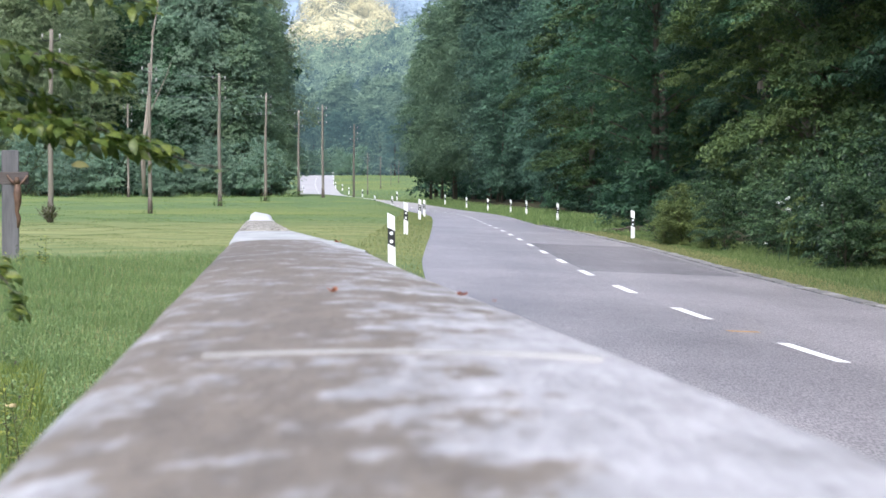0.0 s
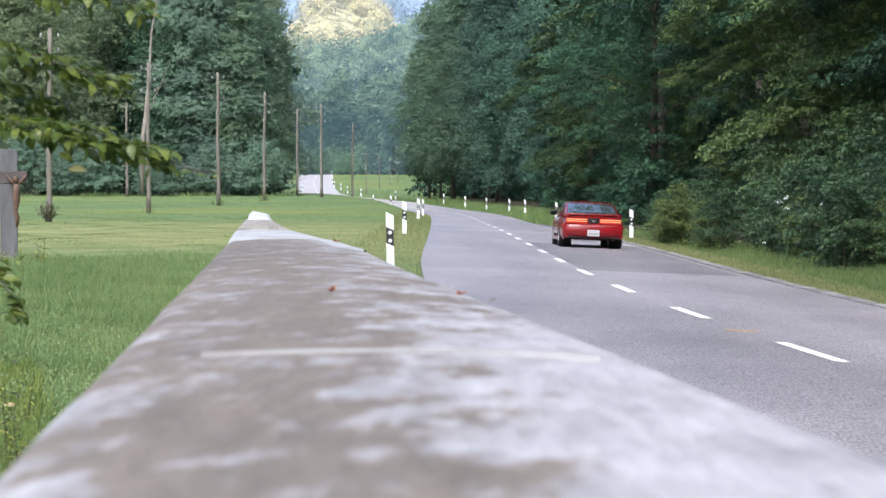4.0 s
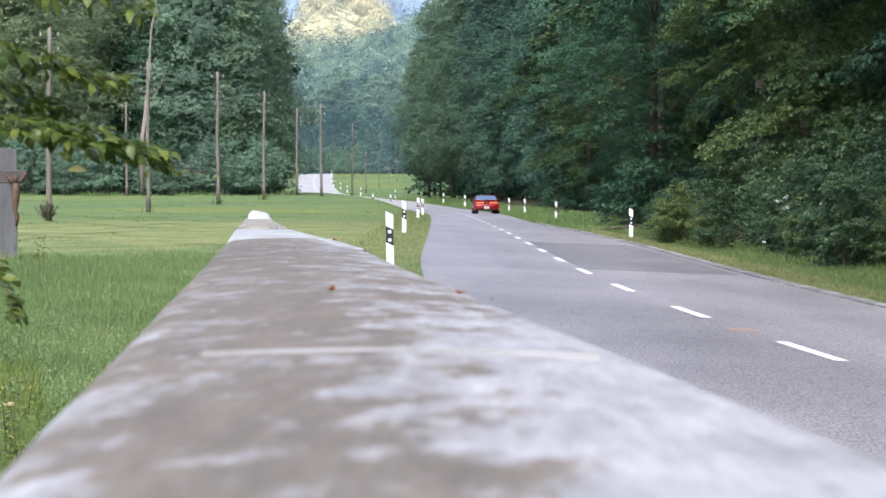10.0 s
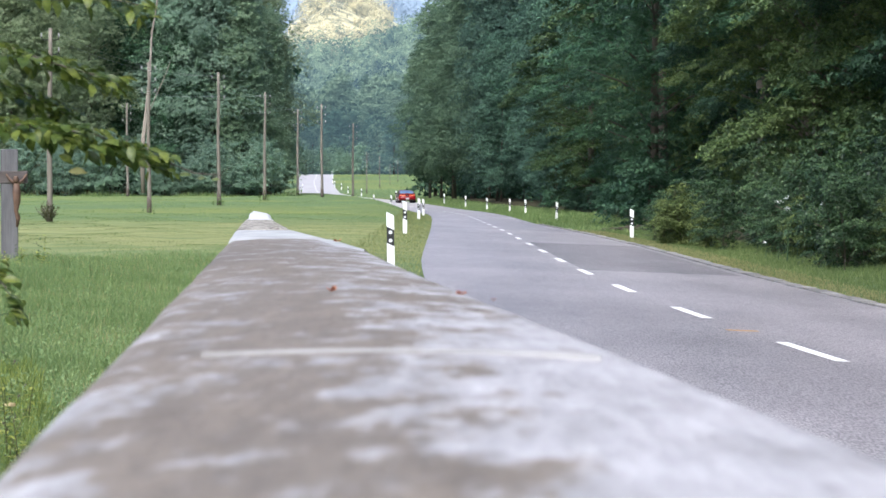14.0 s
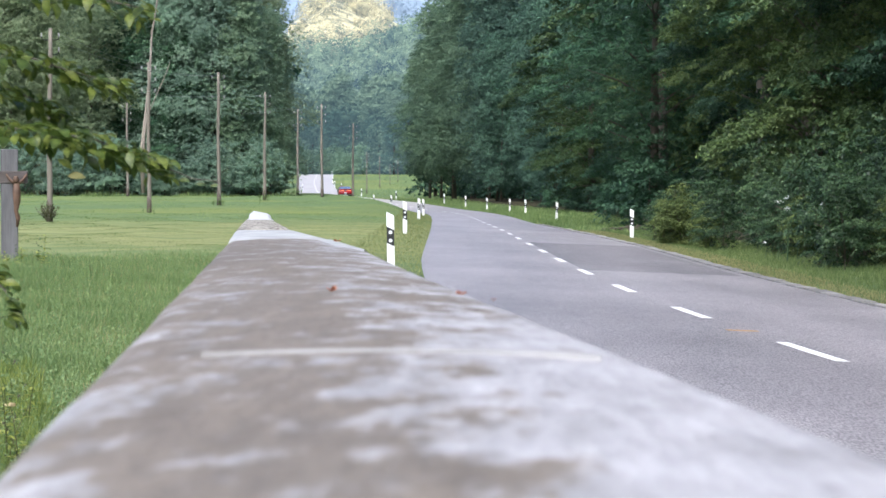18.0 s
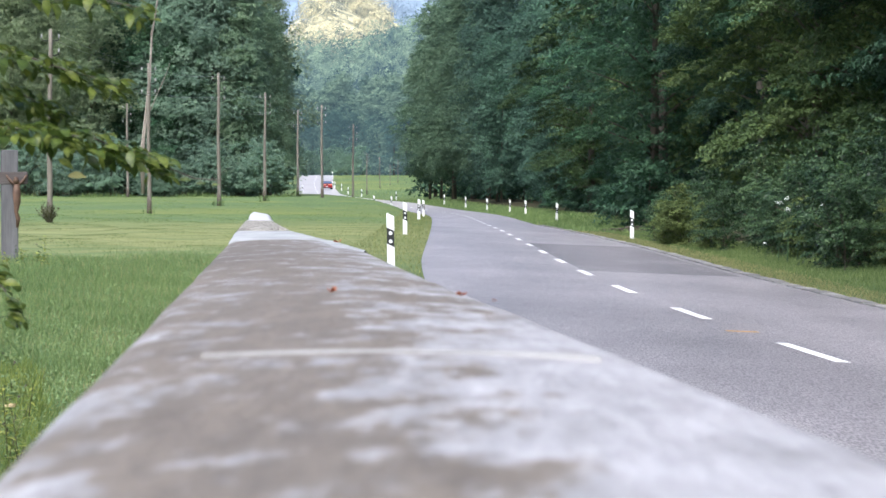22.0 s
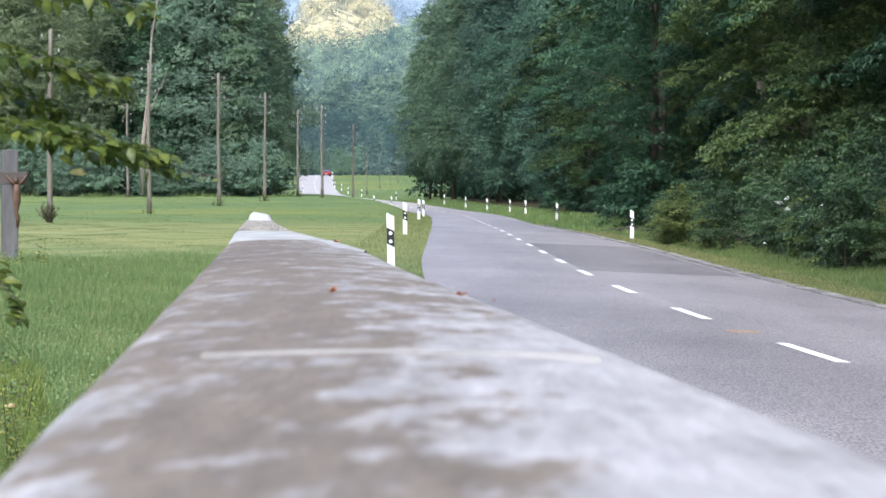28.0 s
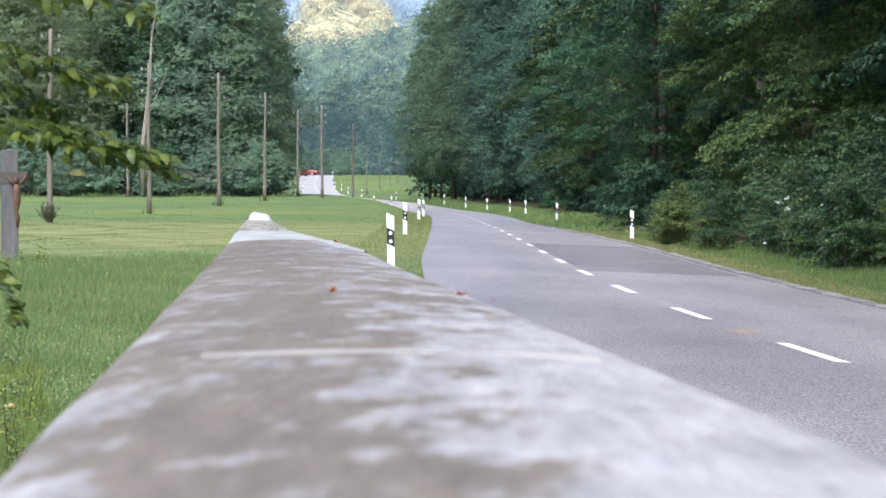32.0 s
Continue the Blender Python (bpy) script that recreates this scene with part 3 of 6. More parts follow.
def build_wall():
    wall = thing("parapet_wall", "long weathered concrete parapet wall with rounded edges beside the road", "wall")

    def stretch(name, y0, y1, n, mat, label, lift=0.0, r=0.05, inset=0.0, crown=0.0):
        rows = []
        for k in range(n + 1):
            y = y0 + (y1 - y0) * k / n
            xl, xr, top = wall_line(y)
            e = 0.02 if k in (0, n) else 0.0
            wob = 0.0012 * math.sin(y * 2.3) + 0.0008 * math.sin(y * 5.1 + 1)
            rows.append((y, xl + inset + wob, xr - inset + wob * 0.7, top + lift - e, r))
        part(name, wall_piece(bmesh.new(), rows, -0.3, crown), mat, wall, label, smooth=True)

    stretch("coping", -2.0, 14.4, 60, M["concrete"], "brown-stained grey concrete top", r=0.06, crown=CROWN)
    xl, xr, top = wall_line(2.48)
    bm = bmesh.new()
    rows = []
    for k in range(17):
        u = k / 16
        u = 0.2 + 0.66 * u
        x, z = xl + (xr - xl) * u, top + CROWN * (1 - (2 * u - 1) ** 2)
        rows.append([bm.verts.new((x, 2.48 + e * min(1, 0.3 + k / 7), z + h)) for e, h in ((-0.014, -0.004), (-0.011, 0.0022), (0.011, 0.0022), (0.014, -0.004))])
    for a, b in zip(rows, rows[1:]):
        for k in range(3):
            bm.faces.new((a[k], b[k], b[k + 1], a[k + 1]))
    part("mortar_joint", bm, M["mortar"], wall, "pale mortar joint across the coping")
    # added strip that paints the sky's highlight along the coping's edge
    bm = bmesh.new()
    rows = []
    for k in range(9):
        y = 10.2 + 4.2 * k / 8
        xl, xr, top = wall_line(y)
        rows.append([bm.verts.new((xr - 0.035 - w, y, top + 0.004 - d)) for w, d in ((0.004 + 0.20 * k / 8, 0.006), (0.18 * k / 8, 0.0), (0.0, 0.001), (-0.025, 0.022))])
    for a, b in zip(rows, rows[1:]):
        for k in range(3):
            bm.faces.new((a[k], a[k + 1], b[k + 1], b[k]))
    part("limewash_edge", bm, M["sky_sheen"], wall, "added pale strip painting the sky's highlight on the coping's edge", smooth=True)
    # pale colour in place of sky reflected at a grazing angle
    stretch("pale_coping", 14.46, 19.2, 8, M["sky_sheen"], "stretch of the wall's top, sky sheen painted pale", 0.0, 0.05)
    stretch("rough_coping", 19.25, 36.0, 10, M["concrete_rough"], "rough pebbly concrete stretch of the wall's top")
    stretch("wall_run", 36.05, 46.0, 8, M["concrete_white"], "pale stretch of the wall's top", 0.0, 0.05)
    rows = []
    for y, lift, inset in ((46.05, 0.0, 0.02), (46.3, 0.06, 0.05), (47.0, 0.11, 0.09), (48.2, 0.13, 0.10), (49.0, 0.10, 0.10), (49.3, 0.02, 0.08)):
        xl, xr, top = wall_line(y)
        rows.append((y, xl + inset * 0.3, xr - inset * 0.3, top + lift, 0.08))
    stone = wall_piece(bmesh.new(), rows, -0.3)
    for v in stone.verts:
        if v.co.z > 0.5:
            v.co.z -= 0.24 * max(0.0, v.co.x + 3.17) + (0.05 if v.co.x < -3.24 else 0.0)
    part("end_stone", stone, M["concrete_white"], wall, "raised pale rounded stone at the wall's end", smooth=True)


build_wall()


# ---- kerb of single stones along the wood's side of the road ----
def build_kerb():
    kerb = thing("kerb", "worn pale stone kerb between the asphalt and the verge", "kerb", kind="structure")
    bm = box(0.26, 0.985, 0.26, (0.05, 0, -0.08), 0.014, 2)
    stone = bpy.data.meshes.new("kerb_stone")
    bm.to_mesh(stone)
    bm.free()
    stone.materials.append(M["kerb"])
    r = random.Random(4)
    for k in range(120):
        y = 18.0 + k
        d = float(right_edge(y)) + 0.050
        turn = math.degrees(-math.atan2(float(centre(y + 0.5) - centre(y - 0.5)), 1.0))
        part("kerb_stone", stone, None, kerb, "", pose(float(centre(y) + d) + r.uniform(-0.012, 0.012), y, float(road_z(d, y)) - 0.022 + r.uniform(-0.010, 0.008), r.uniform(-0.8, 0.8), r.uniform(-2, 2), turn + r.uniform(-0.5, 0.5)))


build_kerb()


# ---- plants ----
def leaf_quads(rng, pos, nrm, size, droop=0.3):
    """Folded leaf-shaped quads at pos, facing nrm."""
    n = len(pos)
    nrm = nrm / np.linalg.norm(nrm, axis=1, keepdims=True)
    a = np.cross(nrm, rng.normal(size=(n, 3)))
    a /= np.linalg.norm(a, axis=1, keepdims=True) + 1e-9
    a[:, 2] -= droop
    a /= np.linalg.norm(a, axis=1, keepdims=True)
    b = np.cross(nrm, a)
    s = size * rng.uniform(0.6, 1.35, (n, 1))
    w = s * rng.uniform(0.28, 0.42, (n, 1))
    lift = nrm * w * 0.35
    return np.stack([pos - a * s * 0.5, pos + b * w + lift, pos + a * s * 0.5, pos - b * w + lift], 1)


def leaf_tris(rng, pos, nrm, size, droop=0.3):
    """Pointed leaves of one triangle each."""
    v = leaf_quads(rng, pos, nrm, size, droop)
    return np.stack([v[:, 0] * 0.85 + v[:, 1] * 0.15, v[:, 2], v[:, 3]], 1)


def crown_points(rng, clumps, leaves, flat=0.45, top=99.0, light=None, twig=0.42, per=46, inner=2.6):
    """Leaf places and normals on boughs (x, y, z, r): each bough carries many small flat twig fans that reach outwards
    and sag,
    leafy on their upper skin. light: the side turned to the camera, which is given most leaves. Above top the leaves
    thin out.
    The third answer is each leaf's size against the rest."""
    def weight(c):
        w = c[3] ** 2 * (0.16 if c[2] > top else 1.0)
        if light:
            w *= 0.25 + 0.75 * float(smoothstep((c[0] * light[0] + c[1] * light[1] + 1.2) / 2.4))
        return w

    total = sum(weight(c) for c in clumps)
    mids, heads, radii, scale = [], [], [], []
    for x, y, z, r in clumps:
        m = max(2, int(leaves * weight((x, y, z, r)) / total / per))
        q = math.hypot(x, y) + 1e-6
        out = np.array((x / q, y / q, 0.0))
        d = rng.normal(size=(m, 3))
        d[:, 2] = np.abs(d[:, 2]) * 0.9 - 0.30
        d += out * 0.40
        if light:
            d += np.array((light[0], light[1], 0.0)) * 0.45
        d /= np.linalg.norm(d, axis=1, keepdims=True)
        rad = r * rng.uniform(0.45, 1.0, (m, 1)) ** 0.5
        tilt = rng.uniform(-0.34, 0.10) if flat > 0.5 else rng.uniform(-0.70, -0.15)
        p = d * rad * (1.15, 1.15, flat + 0.15)
        p[:, 2] += tilt * (p[:, :2] @ out[:2])
        h = d * (1, 1, 0.25) + out * 0.35 + rng.normal(size=(m, 3)) * (0.35, 0.35, 0.05)
        h[:, 2] -= 0.22
        mids.append(p + (x, y, z))
        heads.append(h / np.linalg.norm(h, axis=1, keepdims=True))
        radii.append(twig * rng.uniform(0.5, 1.3, m) * (1.6 if z > top else 1.0))
        scale.append(np.full(m, 2.3 if z > top else 1.0))
    mids, heads, radii, scale = (np.repeat(np.concatenate(v), per, axis=0) for v in (mids, heads, radii, scale))
    n = len(mids)
    side = np.stack([-heads[:, 1], heads[:, 0], np.zeros(n)], 1)
    side /= np.linalg.norm(side, axis=1, keepdims=True) + 1e-6
    w, k = rng.uniform(0, 2 * math.pi, n), np.sqrt(rng.uniform(0, 1, n))
    u, v = k * np.cos(w), 0.62 * k * np.sin(w)
    sag = 0.10 * rng.normal(size=n) - 0.30 * k * k - 0.10 * np.clip(u, 0, 1)
    pos = mids + heads * (u * radii)[:, None] + side * (v * radii)[:, None]
    pos[:, 2] += sag * radii
    nrm = np.array((0, 0, 0.9 if per > 9 else 0.6)) + heads * (0.40 if per > 9 else 0.75) + side * (0.5 * v)[:, None] + rng.normal(size=(n, 3)) * (0.26 if per > 9 else 0.36)
    # the shaded inner leaves round the trunk and limbs
    deep = max(40, leaves // (10 if per > 9 else 4))
    pick = np.array(clumps)[rng.choice(len(clumps), deep)]
    core = pick[:, :3] * np.concatenate([np.repeat(rng.uniform(0.2 if per > 9 else 0.55, 0.85 if per > 9 else 1.05, (deep, 1)), 2, axis=1), np.ones((deep, 1))], 1) + rng.normal(size=(deep, 3)) * pick[:, 3:] * 0.42
    core[:, 2] = np.maximum(core[:, 2], 0.1)
    return (np.concatenate([pos, core]), np.concatenate([nrm, rng.normal(size=(deep, 3)) + (0, 0, 0.3)]),
            np.concatenate([scale[:, None], np.full((deep, 1), inner)]))


def crown_clumps(rng, h0, h1, radius, count, size, shape="broad"):
    out = []
    for k in range(count):
        u = (k + 0.5) / count
        z = h0 + (h1 - h0) * u ** 0.9
        f = (z - h0) / (h1 - h0)
        env = {"over": math.sin(math.pi * (0.10 + 0.76 * min(1.0, f * 1.25))) ** 0.8, "broad": math.sin(math.pi * (0.16 + 0.80 * f)) ** 0.7, "tall": (1 - f) ** 0.55 * min(1, 0.55 + f * 3)}[shape]
        w = k * 2.39996 + rng.uniform(-1.0, 1.0)
        q = radius * env * rng.uniform(0.62, 1.05)
        out.append((q * math.cos(w), q * math.sin(w), z + rng.uniform(-0.7, 0.7), size * rng.uniform(0.55, 1.4) * (0.65 + 0.5 * env)))
        if k % 3 == 0:
            q *= 0.45
            out.append((q * math.cos(w + 2), q * math.sin(w + 2), z, size * 1.1))
    return out


def wood(rng, height, radius, clumps, limbs, sides=7):
    """A tapered trunk with limbs that reach into the crown."""
    lean = rng.uniform(-0.5, 0.5, 2)
    trunk = [(lean[0] * (k / 6) ** 2, lean[1] * (k / 6) ** 2, -0.3 + height * k / 6) for k in range(7)]
    pieces = [tube(trunk, [radius * (1.25 if k == 0 else 1 - 0.13 * k) for k in range(7)], sides)]
    for c in [clumps[int(i)] for i in np.linspace(0, len(clumps) - 1, limbs)]:
        z0 = max(height * 0.08, c[2] - 0.35 * math.hypot(c[0], c[1]) - 0.6)
        f = min(1.0, z0 / height)
        p0 = Vector((lean[0] * f * f, lean[1] * f * f, min(z0, height * 0.97)))
        p2 = Vector(c[:3])
        p1 = (p0 + p2) / 2 + Vector((0, 0, 0.25))
        pieces.append(tube([p0, p1, p2], [radius * 0.30 * (1.1 - 0.7 * f), radius * 0.2 * (1.1 - 0.7 * f), 0.02], 5))
    return join(pieces)


def make_tree(seed, name, label, h, h0, radius, count, clump, leaves, leaf_size, mat, bark, shape="broad", trunk=0.2, limbs=14, flat=0.75, droop=0.3, top=99.0, light=None, twig=0.42):
    rng = np.random.default_rng(seed)
    tree = thing(name, label, "tree" if h > 5 else "shrub")
    cl = crown_clumps(rng, h0, h, radius, count, clump, shape)
    v, f = wood(rng, h * 0.93, trunk, cl, limbs)
    part("trunk", mesh_of("trunk", v, f, bark, True), None, tree)
    p, nr, big = crown_points(rng, cl, leaves, flat, top, light, min(twig, 0.14 * h) if h < 1 else twig, ((46 if leaf_size < 0.25 else 9) if h > 5 else 26) if h > 1 else 4, 1.6 if h > 1 else 1.0)
    part("crown", quads("crown", (leaf_tris if h > 1 else leaf_quads)(rng, p, nr, leaf_size * big, droop), mat), None, tree)
    return tree


def plant(master, spots, group):
    """Sets copies of a plant at (x, y, size, turn)."""
    for i, (x, y, s, w) in enumerate(spots):
        px, py, pz = at_x(x, y)
        m = pose(px, py, pz - 0.05, 0, 0, w)
        ob = master if master.get("set") is None else copy_thing(master, m)
        ob.matrix_basis = m @ Matrix.Diagonal((s, s, s * (0.92 + 0.16 * ((i * 37) % 10) / 10), 1))
        ob["set"] = 1
        tagged(ob, group=group)
rng = np.random.default_rng(5)

BEECH = make_tree(1, "beech_tree", "tall dark green beech tree at the wood's edge", 24, 1.4, 3.5, 52, 1.75, 52000, 0.15, M["leaf_beech"], M["bark"], "over", 0.24, 34, 0.30, 0.4, 10.5, (-0.75, -0.65))
LIME = make_tree(2, "lime_tree", "broad yellowish green lime tree at the wood's edge", 22, 0.9, 3.2, 52, 1.6, 52000, 0.15, M["leaf_lime"], M["bark"], "over", 0.22, 34, 0.30, 0.4, 10.5, (-0.75, -0.65))
BEECH_FAR = make_tree(3, "beech_tree", "tall dark green beech tree in the wood", 20, 1.0, 3.3, 84, 1.5, 25000, 0.28, M["leaf_beech"], M["bark"], "over", 0.25, 16, 0.85, 0.4, 99.0, (-0.3, -0.95), twig=0.5)
ASH_FAR = make_tree(4, "ash_tree", "tall grey-green ash tree in the wood", 21, 1.5, 3.0, 84, 1.4, 26000, 0.275, M["leaf_ash"], M["bark"], "over", 0.14, 16, 0.85, 0.4, 99.0, (-0.3, -0.95), twig=0.5)
LIME_FAR = make_tree(6, "lime_tree", "green lime tree in the wood", 18, 0.8, 3.1, 80, 1.45, 26000, 0.27, M["leaf_lime"], M["bark"], "over", 0.22, 14, 0.85, 0.4, 99.0, (-0.3, -0.95), twig=0.5)
WILLOW_FAR = make_tree(16, "willow_tree", "pale grey-green willow tree at the meadow's edge, with painted haze", 20, 0.6, 3.3, 84, 1.5, 30000, 0.25, M["leaf_willow_hazed"], M["bark"], "broad", 0.25, 16, 0.85, 0.5, 99.0, (-0.3, -0.95), twig=0.30)
POPLAR_FAR = make_tree(17, "poplar_tree", "tall pale green poplar tree at the meadow's edge, with painted haze", 23, 1.0, 2.6, 84, 1.4, 30000, 0.25, M["leaf_poplar_hazed"], M["bark"], "tall", 0.22, 16, 0.85, 0.4, 99.0, (-0.3, -0.95), twig=0.30)
# far trees whose faintly glowing leaves carry painted haze
FAR_WILLOW = make_tree(26, "willow_tree", "pale grey-green willow tree beyond the rise, with painted haze", 20, 0.6, 3.3, 84, 1.5, 9000, 0.5, M["leaf_haze"], M["bark"], "broad", 0.25, 16, 0.85, 0.5, 99.0, (-0.3, -0.95), twig=0.6)
FAR_POPLAR = make_tree(27, "poplar_tree", "tall pale green poplar tree beyond the rise, with painted haze", 23, 1.0, 2.6, 84, 1.4, 9000, 0.5, M["leaf_haze"], M["bark"], "tall", 0.22, 16, 0.85, 0.4, 99.0, (-0.3, -0.95), twig=0.6)
OAK_FAR = make_tree(18, "oak_tree", "broad olive-green oak tree at the meadow's edge, with painted haze", 21, 0.8, 3.4, 80, 1.5, 30000, 0.25, M["leaf_oak_hazed"], M["bark"], "broad", 0.26, 16, 0.85, 0.4, 99.0, (-0.1, -1.0), twig=0.32)
OAK_HIGH = make_tree(38, "oak_tree", "olive-green oak tree with a bare trunk at the wood's end", 21, 2.6, 3.7, 70, 1.5, 25000, 0.28, M["leaf_shaded"], M["bark"], "over", 0.16, 16, 0.85, 0.4, 99.0, (-0.1, -1.0), twig=0.45)
BEECH_SHADE = make_tree(43, "beech_tree", "very tall beech tree added out of view for shade and reflections", 27, 9.5, 6.0, 60, 2.0, 9000, 0.5, M["leaf_beech"], M["bark"], "broad", 0.3, 20, 0.7, 0.4, twig=1.0)
BEECH_BACK = make_tree(41, "beech_tree", "tall dark green beech tree added behind the woods and the view", 19, 0.8, 3.6, 50, 1.6, 2700, 0.92, M["leaf_beech"], M["bark"], "broad", 0.25, 12, 0.6, 0.4, twig=1.4)
SHRUB = make_tree(7, "hazel_shrub", "dense green hazel shrub on the road's verge", 3.4, 0.3, 1.3, 40, 0.5, 7000, 0.13, M["leaf_bush"], M["bark"], "broad", 0.05, 18, 0.6, 0.4, 99.0, (-0.5, -0.85), twig=0.3)
SHRUB_LIGHT = make_tree(28, "hazel_shrub", "bright yellowish green hazel shrub on the road's verge", 3.0, 0.1, 1.0, 36, 0.42, 11000, 0.12, M["leaf_hazel"], M["bark"], "broad", 0.05, 18, 0.6, 0.4, 99.0, (-0.5, -0.85), twig=0.28)
SHRUB_ASH = make_tree(8, "elder_shrub", "loose green elder shrub on the road's verge", 2.6, 0.2, 1.1, 34, 0.42, 7000, 0.12, M["leaf_bush"], M["bark"], "broad", 0.05, 16, 0.6, 0.4, 99.0, (-0.5, -0.85), twig=0.28)
SHRUB_FAR = make_tree(9, "thicket_shrub", "green thicket shrub at the wood's edge", 4.0, 0.2, 2.0, 40, 0.8, 4500, 0.27, M["leaf_beech"], M["bark"], "broad", 0.08, 12, 0.6, 0.3, 99.0, (-0.3, -0.95), twig=0.5)
SHRUB_PALE = make_tree(19, "thicket_shrub", "pale green thicket shrub at the meadow's edge, with painted haze", 4.4, 0.1, 2.2, 40, 0.85, 7000, 0.21, M["leaf_willow_hazed"], M["bark"], "broad", 0.08, 12, 0.6, 0.3, 99.0, (-0.3, -0.95), twig=0.3)


# sunlight on the far shrubs, painted in as pale yellow-green leaves
SHRUB_SUN = make_tree(29, "far_shrub", "yellow-green shrub at the rise, with painted sunlight", 4.0, 0.1, 1.8, 34, 0.75, 3500, 0.3, M["blade_pale"], M["bark"], "broad", 0.08, 10, 0.6, 0.3, twig=0.6)


def spots(ys, d0, d1, s0, s1):
    out = []
    for y in ys:
        yy = float(y + rng.uniform(-1.0, 1.0))
        bay = 1.3 * math.sin(yy * 0.31) if d0 > 9 else 0.5 * math.sin(yy * 0.45)
        out.append((float(centre(yy) + rng.uniform(d0, d1) + bay), yy, float(rng.uniform(s0, s1)), float(rng.uniform(-32, 32))))
    return out


# the wood along the right of the road
plant(LIME, [(10.9, 208, 1.2, 8), (12.7, 96, 0.95, -14), (15.2, 88, 1.05, 22), (14.7, 126, 0.95, 30), (15.2, 104, 1.1, -25), (14.6, 176, 1.0, 20), (17.2, 76, 1.1, 12)], "roadside wood")
plant(BEECH, [(10.3, 138, 1.05, 12), (14.1, 112, 1.0, -18), (13.2, 160, 1.0, 26), (15.8, 96, 1.15, 5), (14.5, 194, 1.1, -10), (16.6, 84, 1.1, -28), (16.0, 138, 1.15, 16), (17.5, 66, 1.1, -6)], "roadside wood")
# high crowns above the view, added to shade the wood below
plant(BEECH_SHADE, [(x, y, 1.15, 25 * y) for x, y in ((16.0, 97), (14.2, 110), (13.6, 120), (15.2, 132), (11.3, 146))], "roadside wood")
plant(BEECH_BACK, [(float(centre(y)) + 23 + 3 * math.sin(y), y, 1.0, 25 * y) for y in range(56, 170, 12)], "roadside wood")
# tall trees beyond the view, added to shade the verge and darken window reflections
plant(BEECH_SHADE, [(14.2 + 0.5 * math.sin(y) + 0.13 * max(0, y - 43, 1.4 * (43 - y)), y, 1.0, 25 * y) for y in (18, 26, 34, 43, 52, 60, 69)], "roadside wood")
plant(BEECH_FAR, spots(np.arange(128, 310, 20.0), 14, 18, 1.05, 1.3), "roadside wood")
plant(ASH_FAR, spots(np.arange(226, 290, 14.0), 10.0, 13, 0.85, 1.1), "roadside wood")
plant(ASH_FAR, spots(np.arange(252, 325, 12.0), 10.4, 13, 0.7, 0.92), "roadside wood")
plant(LIME_FAR, spots(np.arange(160, 225, 12.0), 12.5, 15.5, 0.8, 1.05), "roadside wood")
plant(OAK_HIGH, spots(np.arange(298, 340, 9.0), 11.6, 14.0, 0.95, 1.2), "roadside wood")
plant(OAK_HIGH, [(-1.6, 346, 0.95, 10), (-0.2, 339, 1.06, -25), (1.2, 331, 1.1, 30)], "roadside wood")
plant(ASH_FAR, spots(np.arange(172, 245, 11.0), 11.5, 15, 0.95, 1.3), "roadside wood")
plant(SHRUB, spots(np.arange(46, 92, 3.0), 7.8, 9.6, 0.5, 1.0), "verge shrubs")
plant(SHRUB_ASH, spots(np.arange(48, 92, 4.0), 6.8, 7.8, 0.6, 0.95), "verge shrubs")
plant(SHRUB, [(7.5, 93, 0.52, 20), (7.2, 96, 0.36, 80), (9.0, 104, 0.6, 10), (8.7, 92, 0.62, 40), (8.35, 84, 0.55, -30), (9.3, 98, 0.7, 15)], "verge shrubs")
plant(SHRUB_FAR, [(9.7, 134, 0.85, 10)], "verge shrubs")
plant(SHRUB_LIGHT, [(7.6, 90, 0.6, -25), (8.0, 86, 0.4, 30), (7.1, 91, 0.42, 70), (9.6, 75, 0.5, 10), (10.4, 72, 0.6, 50), (10.4, 66, 0.45, 80)], "verge shrubs")
plant(SHRUB_FAR, spots(np.arange(158, 240, 6.0), 8.8, 10.4, 0.3, 0.55), "verge shrubs")
plant(SHRUB_FAR, [(float(centre(y)) + 14.0 + 1.2 * math.sin(y), float(y), 1.0 + 0.2 * math.sin(2.0 * y), 40.0 * y) for y in range(236, 350, 7)], "wood undergrowth")
# backing trees added to darken the hollow under the wood's end
plant(BEECH_BACK, [(-1.0, 374, 0.9, 10), (2.6, 372, 1.0, 60), (6.0, 368, 1.0, 130), (8.6, 352, 1.0, 20)], "roadside wood")


plant(SHRUB_FAR, spots(np.arange(84, 160, 7.0), 14.0, 20.0, 1.3, 1.8), "wood undergrowth")


# the wood on the far side of the meadow
def stand(x0, x1, y0, y1, n, s0, s1):
    return [(float(x0 + (x1 - x0) * (k + rng.uniform(0.2, 0.8)) / n), float(rng.uniform(y0, y1)), float(rng.uniform(s0, s1)), float(rng.uniform(-32, 32))) for k in range(n)]


plant(BEECH_FAR, stand(-50, -19, 280, 294, 6, 1.1, 1.3), "meadow wood")
plant(OAK_FAR, stand(-47, -31.5, 257, 268, 5, 0.95, 1.15), "meadow wood")
plant(OAK_FAR, [(-45, 274, 1.2, 15), (-36, 276, 1.25, -20), (-16.8, 266, 0.92, 10)], "meadow wood")
plant(BEECH_FAR, [(-29.6, 264, 0.95, 10), (-27.0, 262, 1.05, -20), (-24.6, 259, 0.78, 25), (-26.0, 272, 1.15, 25)], "meadow wood")
plant(WILLOW_FAR, stand(-26.5, -18.5, 258, 268, 4, 0.95, 1.15), "meadow wood")
